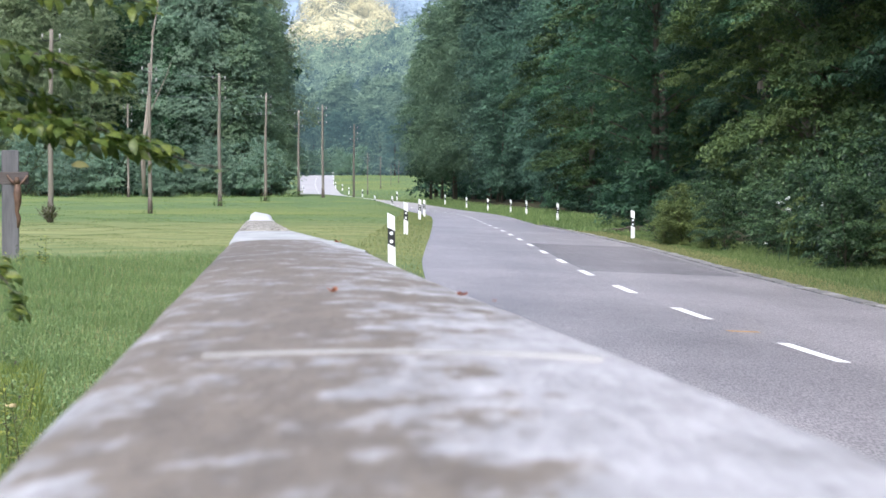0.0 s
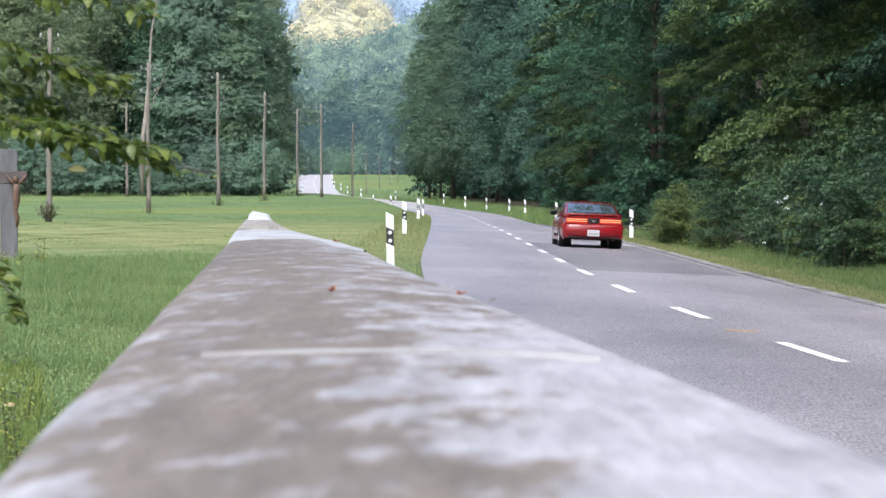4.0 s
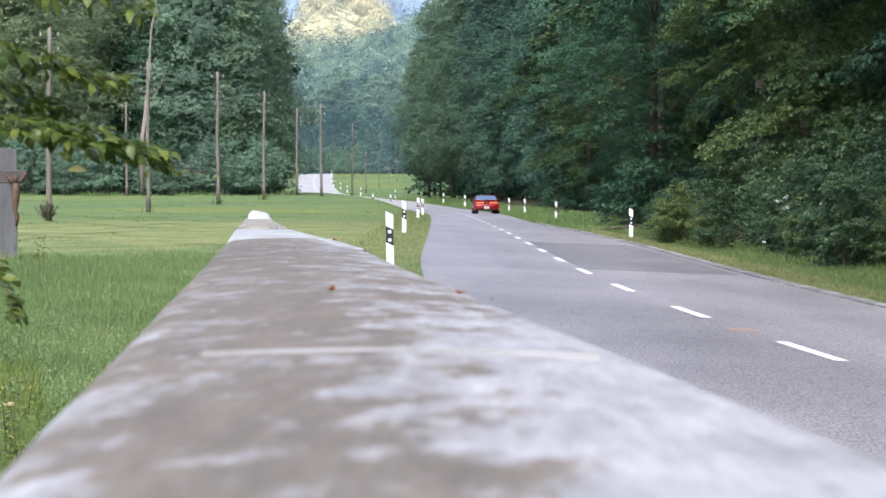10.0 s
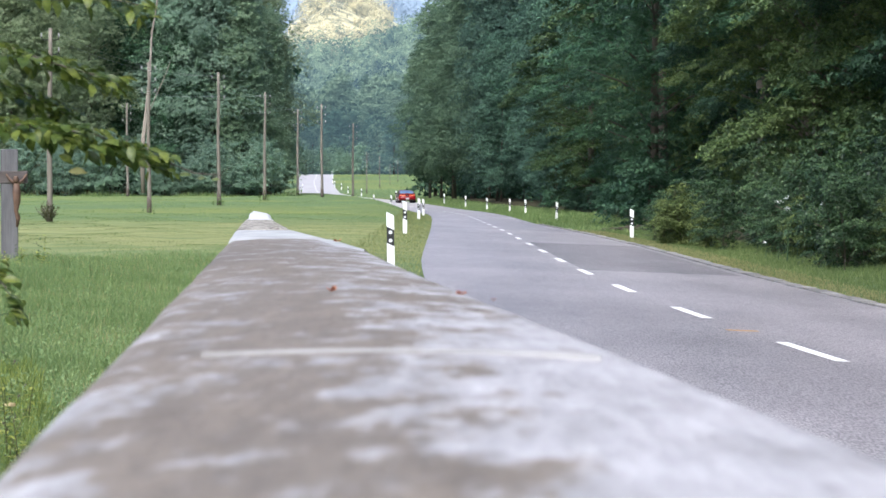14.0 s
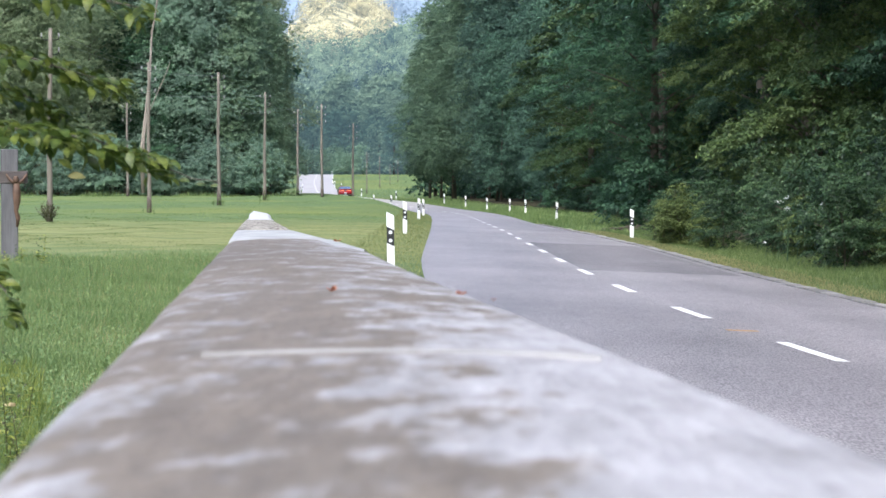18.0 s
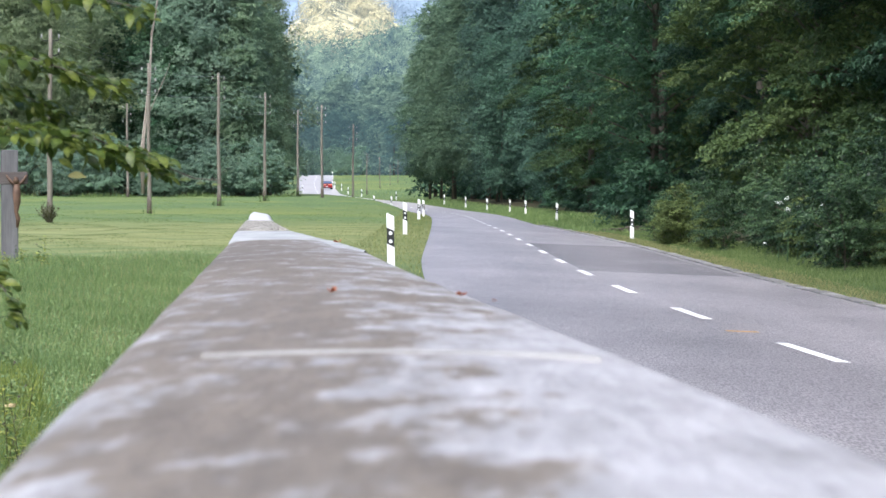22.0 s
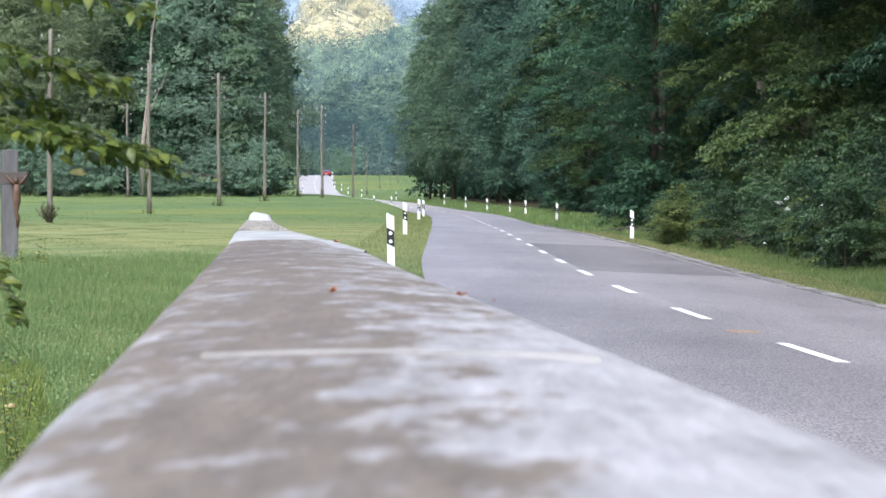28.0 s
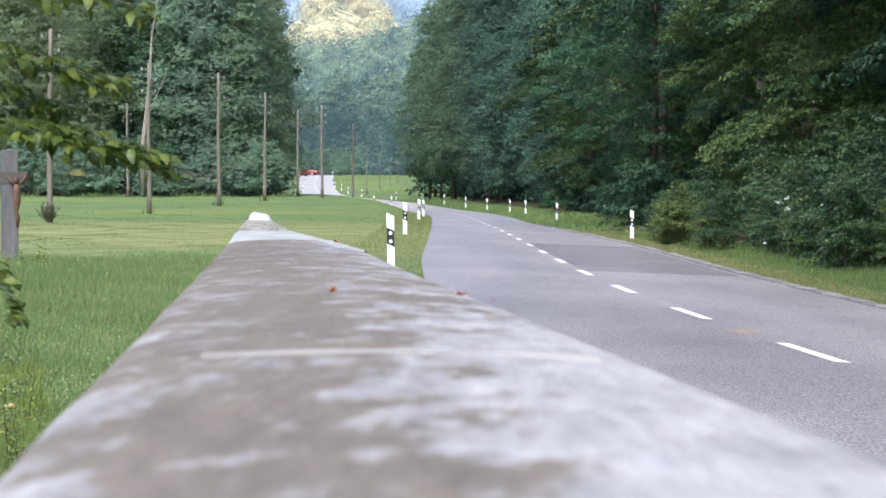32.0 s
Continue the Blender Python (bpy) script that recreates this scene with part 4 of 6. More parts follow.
plant(WILLOW_FAR, [(-20.9, 258, 1.1, -15), (-23, 275, 1.2, 10), (-33.5, 272, 1.2, 30)], "meadow wood")
plant(POPLAR_FAR, [(-16.1, 262, 0.80, 10), (-15.5, 268, 0.62, 35), (-16.0, 270, 0.66, -10), (-17.6, 274, 1.05, 20), (-19.8, 262, 0.95, -25), (-24.0, 263, 1.05, 5), (-18.2, 257, 1.0, 30)], "meadow wood")
plant(SHRUB_PALE, stand(-46, -15.5, 248, 254, 15, 0.6, 1.2), "meadow thicket")
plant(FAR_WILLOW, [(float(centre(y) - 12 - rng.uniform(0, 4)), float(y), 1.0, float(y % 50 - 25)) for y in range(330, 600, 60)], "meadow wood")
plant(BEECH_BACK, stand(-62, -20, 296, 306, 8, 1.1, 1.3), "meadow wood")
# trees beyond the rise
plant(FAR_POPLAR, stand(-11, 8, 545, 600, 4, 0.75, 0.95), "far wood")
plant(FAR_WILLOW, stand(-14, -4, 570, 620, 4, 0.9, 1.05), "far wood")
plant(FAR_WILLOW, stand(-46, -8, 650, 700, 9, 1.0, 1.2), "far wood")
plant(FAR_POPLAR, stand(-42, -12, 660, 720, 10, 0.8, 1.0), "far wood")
plant(SHRUB_PALE, stand(-30, 4, 592, 625, 12, 1.0, 1.6), "far thicket")


plant(SHRUB_SUN, [(-8.6, 575, 1.15, 10), (-7.6, 590, 0.9, 60)], "far thicket")


# unseen woods behind and beside the view, added to darken the car's reflections
plant(BEECH_BACK, [(x, -64 - 10 * math.sin(x), 1.1, 20 * x) for x in range(-66, 70, 10)], "wood behind")
plant(BEECH_BACK, [(-125 - 9 * math.sin(y), y, 1.1, 20 * y) for y in range(-60, 260, 18)], "wood across the meadow")
plant(BEECH_BACK, [(float(centre(max(y, -60))) + 15 + 2 * math.sin(y), y, 1.0, 20 * y) for y in range(-60, 44, 9)], "roadside wood behind")


# ---- the wooded hills that close the valley ----
def hill(name, label, dist, depth, ridge, count, crown, mat, low=0.0, near=(-80, 20)):
    """A wooded slope: a rising sheet under many clumped tree crowns, most of them within near. ridge: (x, height) along its crest."""
    hx, hz = zip(*ridge)
    xs = np.linspace(hx[0], hx[-1], 80)
    verts, faces = [], []
    for j in range(9):
        f = j / 8
        for x in xs:
            verts.append((x, dist + depth * f, low + (float(np.interp(x, hx, hz)) - low) * math.sin(f * math.pi / 2)))
    for j in range(8):
        for i in range(len(xs) - 1):
            a = j * len(xs) + i
            faces.append((a, a + 1, a + len(xs) + 1, a + len(xs)))
    slope = tagged(new(name, mesh_of(name, verts, faces, mat, True)), label, "hill", kind="structure")
    r = np.random.default_rng(int(dist))
    n = 480
    x, f = np.concatenate([r.uniform(*near, count), r.uniform(hx[0], hx[-1], count // 5)]), r.uniform(0.0, 1.0, count + count // 5) ** 0.8
    z = low + (np.interp(x, hx, hz) - low) * np.sin(f * math.pi / 2)
    base = np.stack([x, dist + depth * f, z], 1)
    k = len(base)
    d = r.normal(size=(k, n, 3))
    d[..., 1] = -np.abs(d[..., 1])
    d[..., 2] = np.abs(d[..., 2]) * 1.2 - 0.55
    d /= np.linalg.norm(d, axis=2, keepdims=True)
    lump = 1 + 0.22 * np.sin(d[..., :1] * 5 + r.uniform(0, 6, (k, 1, 1))) * np.sin(d[..., 2:] * 6 + r.uniform(0, 6, (k, 1, 1)))
    rad = crown * r.uniform(0.45, 1.25, (k, 1, 1))
    tall = r.uniform(0.9, 1.7, (k, 1, 1))
    pos = (base[:, None, :] + d * lump * rad * np.concatenate([np.ones((k, 1, 2)), tall], 2) + np.array((0, 0, 0.7)) * rad).reshape(-1, 3)
    nrm = (d + r.normal(size=d.shape) * 0.13).reshape(-1, 3)
    tagged(new(name + "_woods", quads(name + "_woods", leaf_tris(r, pos, nrm, crown * 0.19), mat)), "distant tree crowns on the hillside", "woodland", kind="stuff")
    return slope


hill("wooded_hill", "blue-green wooded hill across the valley, with painted shade and haze", 900, 260, [(-140, 40), (-85, 46), (-66, 50), (-43, 51), (-31, 53), (-20, 57), (-5, 61), (20, 70), (120, 80)], 300, 5.0, M["hill_shade"], 0, (-66, 14))
hill("sunlit_hill", "pale yellow-green wooded hill in the distance, with painted sunlight", 1250, 300, [(-190, 60), (-100, 66), (-82, 72), (-76, 80), (-70, 94), (-57, 104), (-45, 99), (-37, 95), (-29, 88), (-25, 81), (-22, 74), (-10, 66), (60, 50)], 290, 5.2, M["hill_sun"], 40, (-104, 0))
hill("distant_ridge", "blue distant mountain ridge with painted haze", 2400, 400, [(-600, 240), (-100, 230), (100, 220), (500, 240)], 110, 14.0, M["hill_haze"], 0, (-220, 60))


# ---- grass ----
def blades(name, label, x, y, height, width, mat, seed):
    """One sheet of loose grass blades rooted at x, y."""
    r = np.random.default_rng(seed)
    n = len(x)
    z = land(x - centre(y), y) - 0.01
    base = np.stack([x, y, z], 1)
    w = r.uniform(0, math.pi, n)
    side = np.stack([np.cos(w), np.sin(w), np.zeros(n)], 1) * (width * r.uniform(0.6, 1.3, n))[:, None]
    h = height * r.uniform(0.45, 1.25, n)
    lean = np.stack([r.normal(0, 0.38, n) * h, r.normal(0, 0.38, n) * h, h], 1)
    v = np.stack([base - side, base + side, base + lean + side * 0.25, base + lean - side * 0.25], 1)
    tagged(new(name, quads(name, v, mat)), label, "grass", kind="stuff")


def patchy(r, n, x0, x1, y0, y1, by="x", power=1.0):
    y = y0 + (y1 - y0) * r.uniform(0, 1, n) ** power
    a, b = (x0(y) if callable(x0) else x0), (x1(y) if callable(x1) else x1)
    return a + (b - a) * r.uniform(0, 1, n), y


g = np.random.default_rng(11)
wedge, wall_side = (lambda y: -0.165 * y - 0.3), (lambda y: -0.066 * y - 0.16)
x, y = patchy(g, 85000, wedge, wall_side, 13.5, 57, power=1.35)
x1, y1 = patchy(g, 4500, wedge, wall_side, 55, 66, power=1.8)
x, y = np.concatenate([x, x1]), np.concatenate([y, y1])
keep = g.uniform(0, 1, len(x)) < smoothstep((64 + 3 * np.sin(x * 0.8) - y) / 24)
x, y = x[keep], y[keep]
blades("meadow_grass", "long lush green meadow grass", x, y, 0.07 + 0.05 * (np.sin(x * 1.7) * np.sin(y * 0.9) + 1) / 2 + y * 0.0008, 0.0022 + y * 0.00007, M["blade"], 1)
x, y = patchy(g, 9000, wedge, wall_side, 13.5, 57, power=1.3)
blades("meadow_grass_tips", "yellowish grass tips in the meadow", x, y, 0.10 + y * 0.0005, 0.0022 + y * 0.00006, M["blade_dry"], 2)
x, y = patchy(g, 60000, wedge, lambda y: centre(y) - left_edge(y) - 0.2, 49, 124)
keep = g.uniform(0, 1, len(x)) < smoothstep((y + 2 * np.sin(x * 0.7) - 50) / 16)
blades("mown_grass", "short yellow-green mown grass", x[keep], y[keep], 0.022 + 0 * y[keep], 0.009 + 0 * y[keep], M["blade_mid"], 3)
x, y = patchy(g, 22000, wedge, lambda y: centre(y) - left_edge(y) - 0.2, 55, 150)
blades("mown_grass_green", "short green mown grass", x, y, 0.028 + 0 * y, 0.010 + 0 * y, M["blade"], 4)
x, y = patchy(g, 40000, wedge, lambda y: centre(y) - left_edge(y) - 0.2, 118, 262)
blades("far_meadow_grass", "green meadow grass", x, y, 0.035 + 0 * y, 0.02 + 0 * y, M["blade"], 5)
x, y = patchy(g, 26000, lambda y: centre(y) + right_edge(y) + 0.2, lambda y: centre(y) + 7.4, 34, 118)
blades("verge_mixed_grass", "olive green verge grass", x, y, 0.06 + 0.03 * np.clip(x - centre(y) - 4.2, 0, 3), 0.004 + y * 0.00004, M["blade_verge"], 26)
x, y = patchy(g, 30000, lambda y: centre(y) + right_edge(y) + 0.25, lambda y: centre(y) + 7.4, 34, 118)
blades("verge_grass", "long green verge grass", x, y, 0.07 + 0.03 * np.clip(x - centre(y) - 4.2, 0, 3), 0.004 + y * 0.00004, M["blade_verge"], 6)
x, y = patchy(g, 24000, lambda y: centre(y) + right_edge(y) + 0.03 + 0.12 * np.sin(y * 1.7) ** 2, lambda y: centre(y) + right_edge(y) + 1.3, 34, 118)
blades("verge_dry_grass", "dry straw-coloured grass along the kerb", x, y, 0.07 + 0 * y, 0.0045 + y * 0.00004, M["blade_dry"], 7)
x, y = patchy(g, 22000, lambda y: centre(y) + right_edge(y) + 0.1, lambda y: centre(y) + 8.5, 116, 325)
blades("far_verge_grass", "green verge grass", x, y, 0.16 + 0 * y, 0.022 + 0 * y, M["blade"], 8)
x, y = patchy(g, 12000, lambda y: centre(y) - left_edge(y) - 1.8, lambda y: centre(y) - left_edge(y) + 0.03, 40, 200)
blades("bank_grass", "yellowish grass on the near verge", x, y, 0.07 + 0 * y, 0.006 + y * 0.00005, M["blade_mid"], 9)
x, y = patchy(g, 18000, lambda y: centre(y) + 3.7, lambda y: centre(y) + 26.0, 330, 570)
# the rise's stronger light is painted into these pale blades
blades("rise_grass", "bright green grass on the rise, with painted sunlight", x, y, 0.12 + 0 * y, 0.04 + 0 * y, M["blade_pale"], 10)
x, y = patchy(g, 26000, wedge, wall_side, 13.5, 60, power=1.3)
c = np.random.default_rng(15)
pos = np.stack([x, y, land(x - centre(y), y) + c.uniform(0.03, 0.12, len(x))], 1)
tagged(new("clover", quads("clover", leaf_tris(c, pos, c.normal(size=pos.shape) * 0.45 + (0, -0.5, 0.8), 0.030), M["clover"])), "small pale clover leaves among the grass", "clover", kind="stuff")
x, y = patchy(g, 5000, lambda y: -0.17 * y, lambda y: -13.5 + 0 * y, 242, 253)
blades("meadow_edge_grass", "tall rank grass along the wood's edge", x, y, 0.08 + 0.40 * (np.sin(x * 0.37) * np.sin(x * 1.1 + y)) ** 2, 0.025 + 0 * y, M["blade"], 16)
x, y = patchy(g, 5500, wedge, lambda y: -0.165 * y + 0.45, 12.0, 22)
blades("rank_grass", "yellowish rank grass blades beside the hazel", x, y, 0.17 + 0 * y, 0.0040 + 0 * y, M["blade_straw"], 17)


# ---- roadside things ----
def guide_post():
    post = thing("guide_post", "white plastic road guide post with a black band and round reflectors", "guide post", group="guide posts")
    w, t = 0.14, 0.10

    def prism(z0, z1, slope0=0.0, slope1=0.0, grow=0.0):
        """A triangular-backed post section; its ends slope from side to side."""
        bm = bmesh.new()
        ring = [(-w / 2 - grow, -t / 2 - grow), (w / 2 + grow, -t / 2 - grow), (w / 2 + grow, t / 6), (0.02, t / 2 + grow), (-0.02, t / 2 + grow), (-w / 2 - grow, t / 6)]
        lo = [bm.verts.new((x, y, z0 - slope0 * x)) for x, y in ring]
        hi = [bm.verts.new((x, y, z1 - slope1 * x)) for x, y in ring]
        for i in range(6):
            j = (i + 1) % 6
            bm.faces.new((lo[i], lo[j], hi[j], hi[i]))
        bm.faces.new(lo[::-1])
        bm.faces.new(hi)
        return bm

    part("shaft", prism(-0.15, 0.47, 0, 0.5), M["plastic_white"], post)
    part("band", prism(0.47, 0.77, 0.5, 0.5, -0.003), M["plastic_black"], post, "black band")
    part("cap", prism(0.77, 1.04, 0.5, 0.5), M["plastic_white"], post)
    for z in (0.545, 0.695):
        for side in (-1, 1):
            bm = bmesh.new()
            bmesh.ops.create_cone(bm, cap_ends=True, segments=14, radius1=0.036, radius2=0.033, depth=0.012)
            part("reflector", bm, M["reflector"], post, "round pale reflector", pose(-0.0, side * (t / 2 if side < 0 else t / 2 + 0.004), z, 90))
    return post


POST = guide_post()
POSTS = [(-0.955, 52), (-1.24, 92), (-1.23, 143), (-1.22, 176), (-4.25, 232), (-6.3, 258), (6.75, 101), (6.47, 161), (5.93, 203), (5.22, 221), (3.71, 238),
         (2.06, 257), (0.11, 282), (-5.45, 329), (-10.9, 378), (-14.0, 417), (-16.1, 448), (-18.0, 470), (-19.3, 495), (-21.4, 545), (-28.3, 556), (-21.9, 441), (-29.2, 575)]
for i, (x, y) in enumerate(POSTS):
    m = pose(*at_x(x, y), 0, (i * 7 % 5 - 2) * 0.5, 4 * math.sin(i * 2.1))
    if i == 0:
        POST.matrix_basis = m
    else:
        copy_thing(POST, m)


def utility_pole(h, name="utility_pole"):
    pole = thing(name, "weathered wooden utility pole with porcelain insulators standing in the meadow", "utility pole", group="utility poles")
    n = 9
    v, f = tube([(0.02 * math.sin(k), 0.02 * math.cos(k * 1.3), -0.4 + (h + 0.4) * k / n) for k in range(n + 1)], [0.125 - 0.045 * k / n for k in range(n + 1)], 10)
    part("shaft", mesh_of("shaft", v, f, M["pole"], True), None, pole)
    v, f = tube([(0.0, 0.0, -0.3), (0.01, 0.0, 0.5), (0.0, 0.01, 0.85)], [0.145, 0.135, 0.125], 10)
    part("base_sleeve", mesh_of("base_sleeve", v, f, M["bark"], True), None, pole, "dark tarred foot of the pole")
    for i, z in enumerate((h - 0.35, h - 0.95, h - 1.55)):
        for side in (-1, 1):
            if (i + (side > 0)) % 2 and i == 1:
                continue
            v, f = tube([(0, 0, z - 0.12), (side * 0.2, 0, z - 0.14), (side * 0.34, 0, z - 0.10), (side * 0.36, 0, z)], [0.018] * 4, 6)
            hook = part("hook", mesh_of("hook", v, f, M["plastic_black"], True), None, pole)
            v, f = tube([(side * 0.36, 0, z - 0.02), (side * 0.36, 0, z + 0.05), (side * 0.36, 0, z + 0.07), (side * 0.36, 0, z + 0.16)], [0.042, 0.045, 0.032, 0.024], 8)
            part("insulator", mesh_of("insulator", v, f, M["insulator"], True), None, hook, "white porcelain insulator")
    return pole


POLE = utility_pole(8.0)
POLES = [(-16.3, 117, 1.0), (-15.6, 150, 1.0), (-13.4, 169, 1.0), (-13.2, 209, 1.0), (-12.85, 250, 0.96), (-10.4, 243, 1.0), (-9.2, 288, 1.0), (-11.2, 415, 0.76),
         (-10.4, 465, 0.66), (-9.1, 485, 0.45), (-8.0, 500, 0.5), (-27.0, 242, 1.0)]
for i, (x, y, s) in enumerate(POLES):
    m = pose(*at_x(x, y), 0.4 * math.sin(i * 3), 0.4 * math.cos(i * 2), 12 * math.sin(i))
    ob = POLE if i == 0 else copy_thing(POLE, m)
    ob.matrix_basis = m @ Matrix.Scale(s, 4)


def wayside_cross():
    x, y, z = at_x(-8.55, 56)
    cross = thing("wayside_cross", "weathered grey wooden wayside cross with a carved brown figure", "wayside cross", pose(x, y, z, 0, 0, 8))
    part("upright", box(0.34, 0.16, 2.35, (-0.04, 0, 1.0), 0.015), M["old_wood"], cross)
    part("crossbeam", box(0.64, 0.14, 0.25, (0, -0.02, 1.62), 0.012), M["beam_wood"], cross, "darker brown-grey crossbeam")
    pieces = [tube([(0.11, -0.15, 0.64), (0.13, -0.17, 0.82), (0.09, -0.16, 0.95), (0.11, -0.19, 1.15), (0.10, -0.16, 1.32), (0.10, -0.16, 1.50)], [0.025, 0.05, 0.042, 0.075, 0.085, 0.06], 8),
              tube([(0.10, -0.17, 1.50), (0.09, -0.19, 1.56), (0.09, -0.20, 1.64)], [0.04, 0.065, 0.04], 8),
              tube([(0.10, -0.16, 1.46), (0.22, -0.15, 1.56), (0.30, -0.13, 1.68)], [0.035, 0.03, 0.02], 6),
              tube([(0.10, -0.16, 1.46), (-0.02, -0.15, 1.56), (-0.10, -0.13, 1.68)], [0.035, 0.03, 0.02], 6)]
    v, f = join(pieces)
    fig = tagged(new("carved_figure", mesh_of("carved_figure", v, f, M["carving"], True)), "small carved brown wooden figure on the wayside cross", "carving")
    fig.matrix_basis = cross.matrix_basis


wayside_cross()


# ---- the red coupe: x to its right, y ahead, z up; its origin on the road under the middle of the rear axle ----
WHEELBASE, TYRE = 2.57, 0.325


def curve(y, *knots):
    return float(np.interp(y, [k[0] for k in knots], [k[1] for k in knots]))


def half_width(y):
    return curve(y, (-1.12, 0.835), (-0.9, 0.875), (-0.4, 0.905), (0.0, 0.92), (0.6, 0.905), (1.3, 0.90), (2.2, 0.905), (2.6, 0.91), (3.1, 0.86), (3.45, 0.76), (3.68, 0.58))


def deck(y):
    return curve(y, (-1.12, 0.900), (-0.95, 0.930), (-0.7, 0.945), (0.3, 0.930), (1.2, 0.90), (2.25, 0.90), (2.6, 0.84), (3.1, 0.76), (3.5, 0.64), (3.68, 0.50))


def sill(y):
    """The body's lower edge, arched over the wheels."""
    z = curve(y, (-1.12, 0.30), (-0.7, 0.22), (3.0, 0.20), (3.68, 0.26))
    for w in (0.0, WHEELBASE):
        q = 0.385 ** 2 - (y - w) ** 2
        if q > 0:
            z = max(z, TYRE + math.sqrt(q) * 0.93)
    return z


def body_mesh():
    ys = sorted(set([-1.12, -1.05, -0.95, -0.8, -0.6, 0.6, 0.9, 1.2, 1.5, 1.8, 2.0, 3.05, 3.2, 3.35, 3.5, 3.6, 3.68] +
                    [w + 0.385 * math.sin(radians(a)) for w in (0.0, WHEELBASE) for a in range(-90, 91, 15)] + [w + e for w in (0.0, WHEELBASE) for e in (-0.39, 0.39)]))
    bm = bmesh.new()
    rings = []
    for y in ys:
        w, top, low = half_width(y), deck(y), sill(y)
        zs = [low + (top - 0.07 - low) * k / 7 for k in range(8)]
        half = []
        for z in zs:
            q = (z - 0.56) / 0.4
            crease = 0.012 * max(0.0, 1 - abs(z - 0.60) / 0.05)
            haunch = 0.09 * (max(0.0, z - 0.62) / 0.25) ** 2
            half.append((w - 0.045 * q * q - haunch - (0.04 if z < 0.3 else 0.0) + crease, z))
        x1 = half[-1][0]
        half += [(x1 - 0.025, top - 0.035), (x1 - 0.075, top - 0.010), (x1 * 0.7, top + 0.008), (x1 * 0.35, top + 0.022), (0.0, top + 0.026)]
        ring = [(x, y, z) for x, z in half] + [(-x, y, z) for x, z in half[-2::-1]]
        rings.append([bm.verts.new(v) for v in ring])
    for a, b in zip(rings, rings[1:]):
        for i in range(len(a)):
            j = (i + 1) % len(a)
            bm.faces.new((a[i], a[j], b[j], b[i]))
    bm.faces.new(rings[0])
    bm.faces.new(rings[-1][::-1])
    bmesh.ops.recalc_face_normals(bm, faces=bm.faces)
    return bm


def roof_line(y):
    return curve(y, (-0.82, 0.945), (-0.6, 0.988), (-0.3, 1.062), (0.0, 1.148), (0.3, 1.229), (0.5, 1.276), (0.7, 1.305), (0.95, 1.320), (1.2, 1.315), (1.4, 1.287), (1.6, 1.205), (1.9, 1.058),
                 (2.3, 0.905))


def cabin_point(u, y, off=0.0):
    """A point of the cabin's skin: u from -1 (left belt line) over the roof to 1 (right belt line)."""
    top = roof_line(y)
    f = min(1.0, max(0.0, (top - 0.93) / 0.38))
    wt, wb = 0.760 - 0.085 * f, 0.825
    s, q = (1 if u >= 0 else -1), abs(u)
    if q <= 0.62:
        k = q / 0.62
        x, z = wt * k, top - 0.035 * f * k ** 3
        nx, nz = 0.12 * k, 1.0
    else:
        k = (q - 0.62) / 0.38 * math.pi / 2
        x, z = wt + (wb - wt) * (0.55 * math.sin(k) + 0.45 * k / 1.5708), 0.84 + (top - 0.035 * f - 0.84) * (0.55 * math.cos(k) + 0.45 * (1 - k / 1.5708))
        nx, nz = 0.9, 0.35
    return s * (x + off * nx), y, z + off * nz


def cabin_patch(us, ys, off, mat, name, parent, label="", thick=0.0):
    bm = bmesh.new()
    g = [[bm.verts.new(cabin_point(u(y) if callable(u) else u, y, off)) for u in us] for y in ys]
    for a, b in zip(g, g[1:]):
        for i in range(len(us) - 1):
            bm.faces.new((a[i], a[i + 1], b[i + 1], b[i]))
    bmesh.ops.recalc_face_normals(bm, faces=bm.faces)
    return part(name, bm, mat, parent, label, smooth=True)


def lathe(profile, n=28):
    """A solid of revolution about the x axis from (x, radius) points."""
    verts, faces = [], []
    for x, r in profile:
        for k in range(n):
            w = 2 * math.pi * k / n
            verts.append((x, r * math.cos(w), r * math.sin(w)))
    for i in range(len(profile) - 1):
        for k in range(n):
            j = (k + 1) % n
            faces.append((i * n + k, i * n + j, (i + 1) * n + j, (i + 1) * n + k))
    return verts, faces


def car_wheel(parent, x, y, wide):
    side = 1 if x > 0 else -1
    w = wide / 2
    tyre = [(-w * 0.85, 0.215), (-w, 0.25), (-w, 0.295), (-w * 0.8, 0.318), (-w * 0.4, TYRE), (w * 0.4, TYRE), (w * 0.8, 0.318), (w, 0.295), (w, 0.25), (w * 0.85, 0.215)]
    wheel = part("wheel", mesh_of("wheel", *lathe(tyre), M["tyre"], True), None, parent, "wide black tyre on an alloy rim", pose(x, y, TYRE))
    part("rim", mesh_of("rim", *lathe([(side * w * 0.85, 0.215), (side * w * 0.8, 0.205), (side * w * 0.3, 0.195), (side * w * 0.25, 0.06), (side * w * 0.7, 0.05), (side * w * 0.72, 0.0)]), M["alloy"], True),
         None, wheel, "silver alloy rim")
    for k in range(5):
        bm = box(0.03, 0.055, 0.17, (side * w * 0.62, 0, 0.115), 0.008)
        bmesh.ops.rotate(bm, verts=bm.verts, cent=(0, 0, 0), matrix=Matrix.Rotation(radians(72 * k), 3, "X"))
        part("spoke", bm, M["alloy"], wheel)
    return wheel


